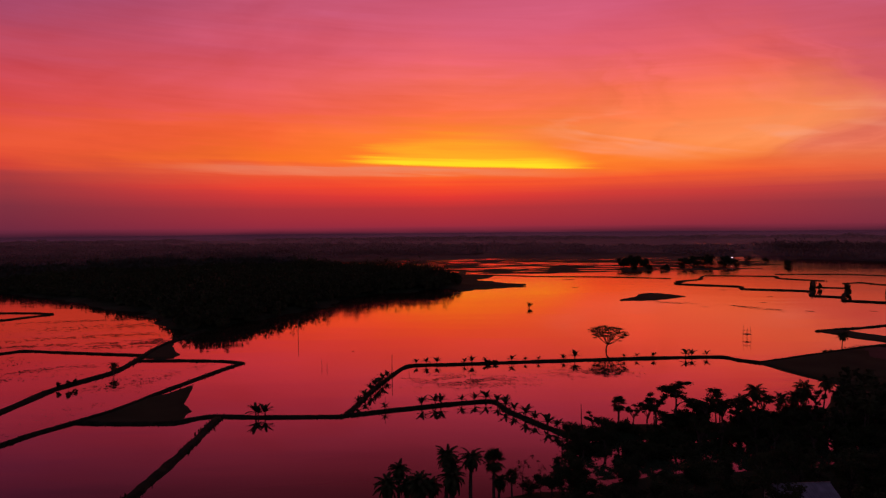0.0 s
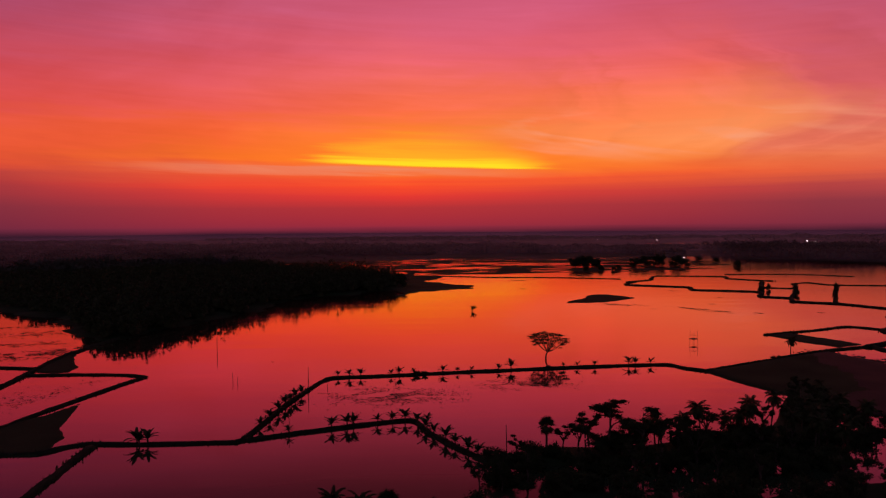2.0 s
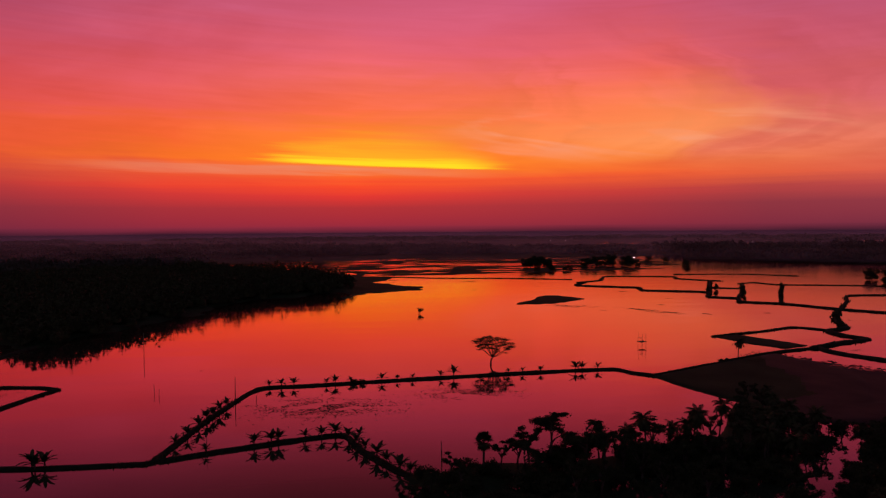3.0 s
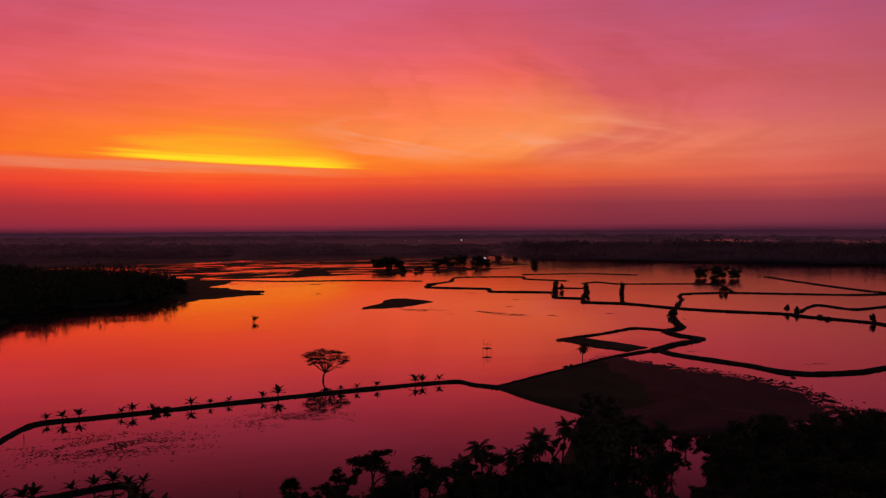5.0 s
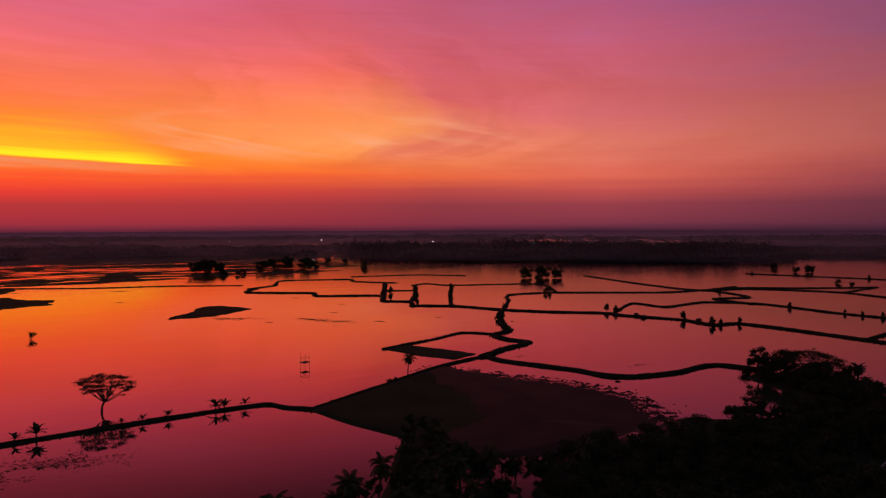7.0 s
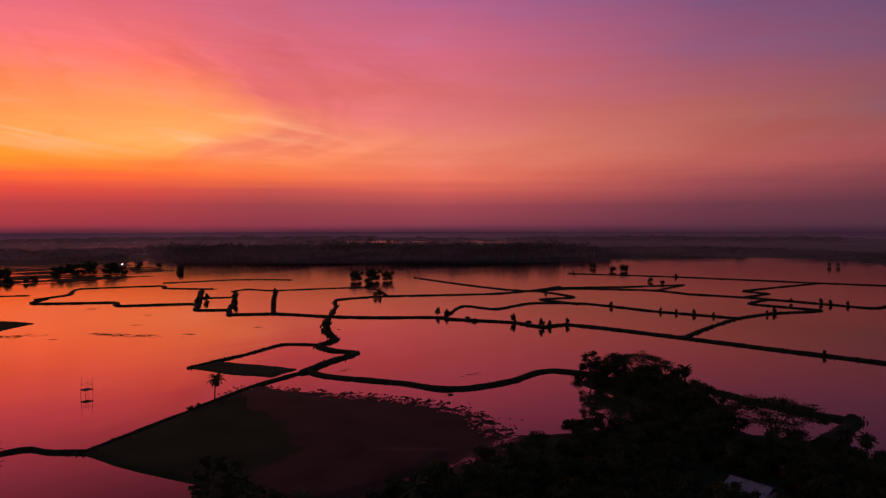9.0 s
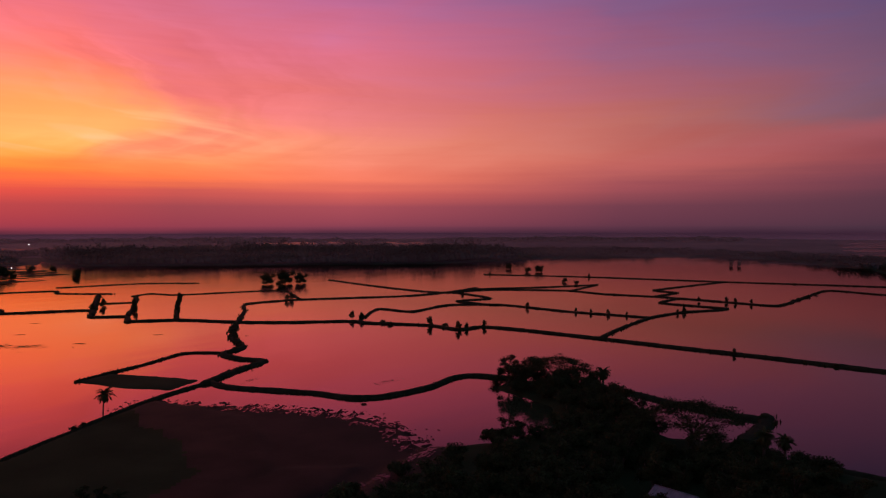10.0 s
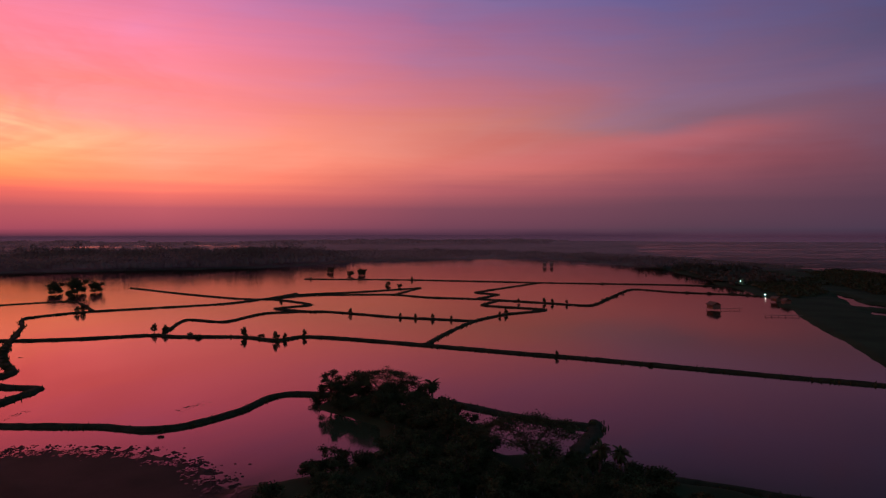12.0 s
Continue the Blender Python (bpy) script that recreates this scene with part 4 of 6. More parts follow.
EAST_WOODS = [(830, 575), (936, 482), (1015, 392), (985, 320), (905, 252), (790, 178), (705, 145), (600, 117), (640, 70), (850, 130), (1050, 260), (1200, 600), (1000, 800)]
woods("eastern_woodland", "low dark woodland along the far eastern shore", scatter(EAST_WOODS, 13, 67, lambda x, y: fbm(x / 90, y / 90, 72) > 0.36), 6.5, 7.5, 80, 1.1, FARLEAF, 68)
SHORE_SCRUB = [(640, 118), (590, 98), (535, 84), (520, 70), (560, 55), (620, 60), (690, 95), (700, 140)]
woods("shore_scrub", "low dark scrub on the eastern pond shore", scatter(SHORE_SCRUB, 6.0, 69, None), 2.6, 4.0, 44, 0.7, LEAF, 70)
EAST_SCRUB = [(640, 60), (700, 80), (760, 100), (860, 130), (1090, 240), (1120, 60), (1130, -60), (760, -60), (560, -20), (500, 5), (560, 30), (600, 38)]
woods("eastern_scrub", "low dark scrub and thickets behind the eastern bank", scatter(EAST_SCRUB, 10, 80, lambda x, y: np.min([-inside(q, x, y) for q in EAST_PONDS], axis=0) > 16), 2.8, 6.5, 70, 0.8, LEAF, 81)
DISTANT = [(0, 1300), (420, 1190), (780, 1420), (1100, 1220), (1300, 1120), (1400, 700), (2300, 600), (4400, 1100), (4600, 2400), (3400, 4500), (-2000, 4600), (-2800, 3000), (-1600, 1500)]
woods("distant_woodland", "hazy dark tree belts near the horizon", scatter(DISTANT, 40, 74, lambda x, y: (np.hypot(x, y) < 2420) & (np.hypot(x, y) > 1950) & (fbm(x / 420, y / 300, 75) > 0.47)), 8.0, 22.0, 60, 3.2, HAZED_LEAF, 76)

# ---- trees, palms and plants ---------------------------------------------
MASTERS = {}


def at(x, y, turn=0.0, size=1.0, z=None, lean=0.0):
    """A pose on the ground, scaled."""
    if z is None:
        z = float(ground_height(np.array([x]), np.array([y]))[0]) - 0.05
    return pose(x, y, z, lean, 0, turn) @ Matrix.Scale(size, 4)


def place(key, builder, m, label=""):
    """Builds a thing the first time it is asked for, and copies it afterwards."""
    if key not in MASTERS:
        ob = builder()
        ob.matrix_basis = m
        MASTERS[key] = (ob, m.to_scale()[0])
    else:
        first, s = MASTERS[key]
        ob = copy_thing(first, m @ Matrix.Scale(1 / s, 4))
    if label:
        ob["label"] = label
    return ob


def part_from(name, me, parent, m):
    ob = new(name, me)
    ob.parent = parent
    ob.matrix_basis = m
    return ob


def mesh_only(name, vs, fs, mat, smooth=False):
    me = bpy.data.meshes.new(name)
    me.from_pydata([tuple(map(float, v)) for v in vs], [], [tuple(map(int, f)) for f in fs])
    me.materials.append(mat)
    if smooth:
        me.polygons.foreach_set("use_smooth", [True] * len(me.polygons))
    me.update()
    return me


def frond_mesh(length, droop, leaflet, pairs, seed, mat=None, stiff=0.35):
    """A feather leaf that points along +x and bends down, with its leaflets in two rows."""
    rng = np.random.default_rng(seed)
    u = np.linspace(0, 1, 9)
    ang = radians(30) - droop * u**1.3
    xs = np.concatenate([[0], np.cumsum(np.cos(ang[:-1]) * length / 8)])
    zs = np.concatenate([[0], np.cumsum(np.sin(ang[:-1]) * length / 8)])
    pieces = [tube([(x, 0, z, 0.035 * (1 - 0.85 * t) + 0.006) for x, z, t in zip(xs, zs, u)], 4)]
    for k in range(pairs):
        t = 0.14 + 0.86 * k / (pairs - 1)
        px, pz, a = np.interp(t, u, xs), np.interp(t, u, zs), np.interp(t, u, ang)
        ll = leaflet * (math.sin(math.pi * min(1, 0.18 + 0.80 * t)) ** 0.7 + 0.12) * rng.uniform(0.85, 1.1)
        for s in (-1, 1):
            fwd = np.array([math.cos(a), 0, math.sin(a)])
            out = fwd * rng.uniform(0.45, 0.75) + np.array([0, s, 0]) * 0.8 + np.array([0, 0, -1]) * rng.uniform(0.25, 0.6) * stiff * 2
            out /= np.linalg.norm(out)
            tip = np.array([px, 0, pz]) + out * ll + np.array([0, 0, -0.22 * ll * (1 - stiff)])
            mid = np.array([px, 0, pz]) + out * ll * 0.5
            w = fwd * 0.045
            base = np.array([px, 0, pz])
            pieces.append(([base - w * 0.6, base + w * 0.6, mid + w, tip, mid - w], [(0, 1, 2, 4), (4, 2, 3)]))
    vs, fs = joined(pieces)
    return mesh_only("frond", vs, fs, mat or FROND)


def palm_trunk(h, r, bend, seed, parent, rough=0.25):
    rng = np.random.default_rng(seed)
    n = max(8, int(h / 0.35))
    rows = []
    for k in range(n + 1):
        t = k / n
        rr = r * (1.25 - 0.45 * t) * (1 + rough * (0.5 if k % 2 else -0.5) * 0.6 + rng.uniform(-0.05, 0.05))
        rows.append((bend * t * t, 0.25 * bend * math.sin(2.5 * t), h * t - 0.25 * (1 - t), rr))
    vs, fs = tube(rows, 8)
    mesh_object("trunk", vs, fs, BARK, True, parent)
    return Vector(rows[-1][:3])


def feather_palm(name, h, count, length, seed, label, r=0.17, bend=0.3, low=-55, leaflet=0.42, group="palms among the trees"):
    def build():
        rng = np.random.default_rng(seed)
        root = thing(name, Matrix.Identity(4), label, "palm tree", group)
        top = palm_trunk(h, r, bend, seed + 1, root)
        meshes = [frond_mesh(length * s, d, leaflet, 30, seed + 7 + k) for k, (s, d) in enumerate(((1.0, 1.4), (0.92, 1.9), (1.05, 1.1)))]
        dry = frond_mesh(length * 0.85, 1.3, leaflet * 0.8, 20, seed + 17, DRY)
        for k in range(count):
            t = k / (count - 1)
            tilt = 62 - (62 - low) * t ** 0.9 + rng.uniform(-8, 8)
            m = Matrix.Translation(top + Vector((0, 0, -0.25 * t))) @ pose(0, 0, 0, 0, 0, k * 137.5 + rng.uniform(-14, 14)) @ pose(0, 0, 0, rng.uniform(-20, 20), -(tilt - 20), 0)
            part_from("frond", dry if t > 0.93 else meshes[int(rng.integers(3))], root, m @ Matrix.Scale(rng.uniform(0.85, 1.1), 4))
        return root
    return build


def fan_palm(h, seed):
    """A palmyra: a stout stem and a round head of stiff fans."""
    def build():
        rng = np.random.default_rng(seed)
        root = thing("fan_palm", Matrix.Identity(4), "dark fan palm with a round head on a bare trunk", "palm tree", "palms among the trees")
        top = palm_trunk(h, 0.2, 0.1, seed + 1, root, 0.12)
        pieces = [tube([(0, 0, 0, 0.03), (0.7, 0, 0.05, 0.025), (0.95, 0, 0.05, 0.02)], 4)]
        n = 22
        for k in range(n):
            a0, a1 = (radians(-128 + 256 * q / n) for q in (k, k + 1))
            am = (a0 + a1) / 2
            fold = 0.05 if k % 2 else -0.05
            c = np.array([0.9, 0, 0.05])
            p = [c, c + 0.55 * np.array([math.cos(a0), math.sin(a0), fold]), c + np.array([1.0 * math.cos(am), 1.0 * math.sin(am), -0.18]), c + 0.55 * np.array([math.cos(a1), math.sin(a1), -fold])]
            pieces.append((p, [(0, 1, 2, 3)]))
        fan = mesh_only("frond", *joined(pieces), FROND)
        for k in range(34):
            t = k / 33
            tilt = 75 - 135 * t + rng.uniform(-8, 8)
            part_from("frond", fan, root, Matrix.Translation(top + Vector((0, 0, -0.4 * t))) @ pose(0, 0, 0, 0, 0, k * 137.5) @ pose(0, 0, 0, rng.uniform(-30, 30), -tilt, 0) @ Matrix.Scale(rng.uniform(0.85, 1.1), 4))
        return root
    return build


def limb(a, b, r0, r1, rng, sag=0.12, n=6):
    a, b = np.array(a, float), np.array(b, float)
    l = np.linalg.norm(b - a)
    rows = []
    off = rng.normal(size=3) * l * 0.06
    for k in range(n + 1):
        t = k / n
        p = a + (b - a) * t + off * math.sin(math.pi * t) + np.array([0, 0, sag * l * math.sin(math.pi * t)])
        rows.append((*p, r0 + (r1 - r0) * t))
    return tube(rows, 4 if n == 3 else 6), rows


def broadleaf(name, h, spread, seed, label, style="round", leaves=4200, size=0.26, group="broadleaf trees", category="tree"):
    """A tapered trunk, forking limbs and twigs, and a crown of leaf sprays gathered at the twig ends."""
    def build():
        rng = np.random.default_rng(seed)
        root = thing(name, Matrix.Identity(4), label, category, group)
        fork = h * {"round": 0.32, "umbrella": 0.30, "layered": 0.5, "bush": 0.06, "open": 0.24, "stem": 0.52}[style]
        r = 0.022 * h + 0.05
        lean = rng.normal(size=2) * 0.03 * h
        trunk, rows = limb((0, 0, -0.4), (lean[0], lean[1], fork), r * 1.25, r * 0.8, rng, 0.0)
        top = np.array([lean[0], lean[1], fork])
        pieces, centres, radii = [], [], []
        n = {"round": 11, "umbrella": 14, "layered": 7, "bush": 6, "open": 17, "stem": 8}[style]
        for k in range(n):
            a = 2 * math.pi * k / n + rng.uniform(-0.3, 0.3)
            reach = spread * rng.uniform(0.55, 0.85)
            if style == "umbrella":
                reach = spread * (0.95 if k % 2 else 0.55) * rng.uniform(0.85, 1.05)
                z, lump = h * (0.94 - 0.26 * (reach / spread) ** 2), 0.30 * spread
            elif style == "open":
                reach = spread * rng.uniform(0.30, 0.98)
                z, lump = h * (0.99 - 0.38 * (reach / spread) ** 2) * rng.uniform(0.93, 1.0), 0.21 * spread
            elif style == "stem":
                z, lump = h * rng.uniform(0.62, 0.95), 0.30 * spread
            elif style == "layered":
                z, lump = h * (0.55 + 0.42 * k / (n - 1)), 0.34 * spread
                reach *= 1.0 - 0.5 * k / (n - 1)
            elif style == "bush":
                z, lump = h * rng.uniform(0.12, 0.78), 0.42 * spread
            else:
                z, lump = h * rng.uniform(0.30, 0.90), 0.27 * spread
            start = top * (1.0 if style in ("umbrella", "open") else rng.uniform(0.7, 1.0))
            end = np.array([math.cos(a) * reach, math.sin(a) * reach, z])
            if style == "layered":
                start = np.array([lean[0], lean[1], z - 0.08 * h]) * np.array([1, 1, 1])
            lb, lrows = limb(start, end, r * 0.55, r * 0.12, rng, 0.10 if style != "open" else -0.06)
            pieces.append(lb)
            for q in range(1 if style == "bush" else 3):
                at_ = np.array(lrows[3 + q][:3])
                b = a + rng.uniform(-1.1, 1.1)
                tip = at_ + np.array([math.cos(b), math.sin(b), rng.uniform(0.1, 0.6)]) * lump * rng.uniform(0.6, 1.1)
                pieces.append(limb(at_, tip, r * 0.18, r * 0.05, rng, 0.05, 3)[0])
                centres.append(tip)
                radii.append(lump * rng.uniform(0.55, 0.9))
            centres.append(end)
            radii.append(lump)
        if style == "layered":
            pieces.append(limb(top, (lean[0], lean[1], h * 0.95), r * 0.7, r * 0.2, rng, 0.0)[0])
        if style == "umbrella":
            for q in range(46):
                a, e = q * 2.4, math.sqrt((q + 0.5) / 46)
                centres.append(np.array([math.cos(a) * e * spread, math.sin(a) * e * spread, h * (0.97 - 0.26 * e * e) + rng.normal() * 0.012 * h]))
                radii.append(0.24 * spread)
        if style in ("round", "bush"):
            for q in range(7):
                centres.append(np.array([rng.normal() * spread * 0.25, rng.normal() * spread * 0.25, h * rng.uniform(0.15 if style == "bush" else 0.4, 0.88)]))
                radii.append((0.45 if style == "bush" else 0.36) * spread)
        mesh_object("trunk", *joined([trunk] + pieces), BARK, True, root)
        flat = {"round": 0.75, "umbrella": 0.22, "layered": 0.20, "bush": 0.8, "open": 0.22, "stem": 0.42}[style]
        quads, faces = leaf_cloud(centres, radii, leaves, size, rng, flat)
        quads[:, 2] = np.maximum(quads[:, 2], 0.03)
        mesh_object("crown", quads, faces, LEAF, False, root)
        return root
    return build


def young_plant(seed):
    """A banana-like young plant: a short stem with broad arching leaves."""
    def build():
        rng = np.random.default_rng(seed)
        root = thing("young_banana_plant", Matrix.Identity(4), "young broad-leaved plant on a pond bank", "plant", "plants on the banks")
        vs, fs = tube([(0, 0, -0.2, 0.12), (0.02, 0, 0.30, 0.10), (0.03, 0.02, 0.55, 0.07)], 7)
        mesh_object("stem", vs, fs, BARK, True, root)
        u = np.linspace(0, 1, 8)
        for v in range(17):
            if v < 2:
                ang = radians(38) - 1.25 * u
                length = 1.75
                xs = np.concatenate([[0], np.cumsum(np.cos(ang[:-1]) * length / 7)])
                zs = np.concatenate([[0], np.cumsum(np.sin(ang[:-1]) * length / 7)])
                w = 0.22 * np.sin(np.pi * np.clip(u * 0.9 + 0.08, 0, 1)) ** 0.6
                w[0] = 0.03
                grid = np.stack([np.stack([xs, s * w, zs - 0.25 * abs(s) * w + 0.04 * abs(s)], 1) for s in (-1, 0, 1)], 1)
                grid2 = grid.copy()
                grid2[..., 2] -= 0.012
                f = [(k * 3 + j, k * 3 + j + 1, k * 3 + j + 4, k * 3 + j + 3) for k in range(7) for j in range(2)]
                ff = f + [tuple(i + 24 for i in q[::-1]) for q in f]
                MASTERS[("leaf", seed, v)] = mesh_only("leaf", np.vstack([grid.reshape(-1, 3), grid2.reshape(-1, 3)]), ff, FROND, True)
            me = MASTERS[("leaf", seed, v % 2)]
            part_from("leaf", me, root, Matrix.Translation((0.03, 0.02, 0.48)) @ pose(0, 0, 0, 0, rng.uniform(-48, 14), v * 137.5 + rng.uniform(-20, 20)) @ Matrix.Scale(rng.uniform(0.7, 1.1), 4))
        return root
    return build


def sapling(seed):
    def build():
        rng = np.random.default_rng(seed)
        root = thing("bare_sapling", Matrix.Identity(4), "thin sapling with sparse leaves beside the palms", "tree", "saplings")
        pieces, tips = [], []
        stem, rows = limb((0, 0, -0.3), (0.3, 0.1, 5.0), 0.07, 0.02, rng, 0, 8)
        for k in range(14):
            p = np.array(rows[2 + k % 6][:3])
            a = rng.uniform(0, 6.28)
            tip = p + np.array([math.cos(a), math.sin(a), rng.uniform(0.4, 1.0)]) * rng.uniform(0.5, 1.3)
            pieces.append(limb(p, tip, 0.022, 0.008, rng, 0.05, 3)[0])
            tips.append(tip)
        mesh_object("trunk", *joined([stem] + pieces), BARK, True, root)
        q, f = leaf_cloud(tips, [0.4] * len(tips), 420, 0.13, rng, 0.8)
        mesh_object("crown", q, f, LEAF, False, root)
        return root
    return build


rnd = np.random.default_rng(5)

# Palms on the near shore.
DATE = [feather_palm("date_palm", h, 58, l, 100 + k, lb, 0.21, 0.15, -88, 0.36) for k, (h, l, lb) in enumerate((
    (5.4, 1.9, "dark date palm with a dense round head of fronds"), (3.3, 1.9, "short date palm with fronds close to the ground"), (6.2, 1.8, "tall dark date palm on the near shore")))]
for k, x, y, s in ((0, -6.9, 105.8, 1.0), (1, -8.4, 103.2, 1.25), (1, -3.4, 102.2, 1.35), (1, -5.4, 104.0, 1.1), (2, 0.2, 104.6, 1.2), (2, 1.2, 103.2, 0.95), (1, -1.8, 103.0, 1.1),
                   (0, 3.7, 103.5, 1.16), (1, 0.9, 101.8, 1.3), (1, 7.9, 104.6, 0.85), (0, 175.6, 109.3, 1.05), (0, 176.4, 106.2, 0.95), (0, 208.7, 153.6, 1.15), (1, 178.5, 111.0, 0.9)):
    place(("date", k), DATE[k], at(x, y, float(rnd.uniform(0, 360)), s))
FAN = fan_palm(5.6, 140)
for x, y, s in ((7.1, 104.3, 1.05), (33.6, 138.2, 0.92), (9.6, 102.5, 0.62)):
    place("fan", FAN, at(x, y, float(rnd.uniform(0, 360)), s))
COCO = [feather_palm("coconut_palm", h, 32, 2.25, 150 + k, lb, 0.14, b, -62, 0.55) for k, (h, b, lb) in enumerate((
    (6.9, 0.7, "slender coconut palm rising above the dark trees"), (7.8, -0.5, "tall coconut palm with a drooping head of fronds"), (5.2, 0.4, "young coconut palm among broadleaf trees")))]
for k, x, y, s in ((0, 61.8, 141.0, 1.0), (2, 57.8, 140.4, 0.95), (1, 76.8, 145.4, 0.98), (0, 70.5, 141.8, 1.05), (2, 69.0, 142.4, 1.0), (1, 77.5, 138.6, 0.92),
                   (0, 79.8, 136.0, 1.0), (1, 83.5, 141.0, 0.95), (2, 86.9, 148.0, 1.1), (0, 90.5, 145.5, 0.95), (1, 93.5, 151.0, 0.9), (2, 74.5, 149.0, 0.95),
                   (0, 87.0, 138.5, 0.92), (1, 96.0, 147.0, 0.82), (0, 84.0, 133.5, 0.9), (2, 100.5, 152.0, 0.95), (2, 128.2, 231.2, 1.0), (2, -91.2, 198.0, 0.72), (2, 110.0, 141.0, 1.0), (0, 117.5, 146.0, 0.72), (1, 81.5, 143.5, 0.78), (0, 88.5, 147.5, 0.80), (2, 92.0, 151.5, 1.0), (1, 85.5, 145.0, 0.72),
                   (0, 95.0, 157.0, 0.74), (2, 98.0, 163.0, 0.9), (1, 99.5, 168.0, 0.62), (0, 66.0, 141.5, 0.78), (2, 54.0, 140.5, 0.85)):
    place(("coco", k), COCO[k], at(x, y, float(rnd.uniform(0, 360)), s, lean=float(rnd.uniform(-4, 4))))

# The single tree that stands in the water.
place("lone", broadleaf("lone_tree", 8.2, 7.2, 201, "slender umbrella-shaped tree standing alone in the flooded pond", "open", 6000, 0.17, "trees standing in water"), at(52.0, 230.0, 20, 1.0, z=0.05))
# Umbrella trees.
UMB = broadleaf("umbrella_tree", 8.4, 8.2, 210, "broad umbrella-shaped tree with limbs showing through its thin crown", "umbrella", 10000, 0.17)
LAY = broadleaf("layered_tree", 8.8, 3.6, 211, "dark tree with flat layered boughs", "layered", 6000, 0.16)
place("umb", UMB, at(178.0, 121.6, 40, 1.0))
place("umb", UMB, at(206.5, 165.0, 130, 0.90))
for x, y, t, s in ((44.8, 137.2, 0, 1.1), (49.0, 134.0, 80, 1.04), (28.0, 126.5, 160, 0.70), (23.5, 124.8, 230, 0.58), (39.5, 134.0, 300, 0.78)):
    place("lay", LAY, at(x, y, t, s))

# Broadleaf trees and bushes of the near shore.
ROUND = [broadleaf("broadleaf_tree", h, s, 220 + k, lb, "round", 3600, 0.215) for k, (h, s, lb) in enumerate((
    (6.2, 3.1, "dark broadleaf tree in a dense shore thicket"), (5.0, 3.0, "low spreading broadleaf tree in the shore thicket"), (7.2, 3.2, "tall dense broadleaf tree by the ponds")))]
STEM = [broadleaf("slender_tree", h, s, 230 + k, lb, "stem", 2300, 0.20) for k, (h, s, lb) in enumerate((
    (6.8, 2.5, "slender dark tree with a bare stem and ragged crown"), (5.6, 2.3, "small bare-stemmed tree on a narrow flooded bank"), (7.4, 2.1, "tall thin-stemmed tree rising above the bank")))]
BUSH = [broadleaf("bush", h, s, 240 + k, "dense dark bush on the pond shore", "bush", 1300, 0.22, "bushes", "bush") for k, (h, s) in enumerate(((2.6, 2.2), (1.7, 1.6)))]
BELT = [(24, 129), (29, 136), (41, 139), (47, 140), (53, 141), (58, 139), (64, 141), (70, 142), (76, 144), (82, 147), (88, 152), (94, 160), (53, 136), (46, 136.5),
        (60, 141), (67, 140), (73, 141), (80, 145), (86, 148), (91, 154), (97, 166), (20, 127), (27, 121), (43, 131), (57, 133), (71, 134), (84, 139), (90, 144), (96, 150), (24, 124), (40, 138), (50, 140),
        (96, 172), (99, 174), (94, 167), (99, 169), (101, 173), (40, 133), (47, 131), (53, 132), (62, 134), (67, 135), (75, 137), (79, 139), (50, 128), (58, 128), (66, 129), (74, 131), (82, 134), (88, 140), (45, 126),
        (37, 125), (55, 124), (63, 124), (71, 126), (79, 129), (86, 133), (31, 119), (41, 120), (33, 125), (60, 121), (77, 124), (92, 138), (98, 147), (103, 153), (104, 150), (108, 148), (106, 145), (112, 148), (110, 152), (115, 150), (102, 157), (44, 139), (51, 138), (56, 137), (61, 138), (66, 138), (72, 139), (77, 141), (69, 136), (37, 138), (33, 121)]
for n, (x, y) in enumerate(BELT):
    px, py = x + float(rnd.uniform(-1, 1)), y + float(rnd.uniform(-1, 1))
    s = float(rnd.uniform(0.8, 1.05)) * (0.70 if x < 40 or x > 85 else 0.95)
    if n % 4 == 3 or n > 46 and n % 3 == 0:
        place(("round", 1), ROUND[1], at(px, py, float(rnd.uniform(0, 360)), s * 0.9))
    else:
        place(("stem", n % 3), STEM[n % 3], at(px, py, float(rnd.uniform(0, 360)), s))
THICKET = [(14, 96), (18, 104), (34, 109), (60, 112), (80, 119), (92, 134), (97, 146), (108, 150), (121, 148), (134, 148), (147, 148), (155, 145), (166, 142), (176, 144),
           (184, 140), (180, 126), (182, 110), (174, 96), (150, 90), (120, 96), (90, 88), (60, 84), (30, 84)]
for n, (x, y) in enumerate(scatter(THICKET, 5.0, 251, None, 0.5)):
    k = int(rnd.integers(3))
    edge = float(inside(THICKET, x, y))
    s = float(rnd.uniform(0.72, 1.0)) * (0.85 if edge < 6 else 1.0) * (0.8 if x < 30 else 1.0)
    if math.hypot(x - 49.5, y - 97) < 6 or math.hypot(x - 149, y - 113.5) < 3.8 or (154.5 < x < 161 and 113 < y < 125) or math.hypot(x - 178, y - 121.6) < 9.0 or (x > 172 and y < 114):
        continue
    place(("round", k), ROUND[k], at(float(x), float(y), float(rnd.uniform(0, 360)), s))
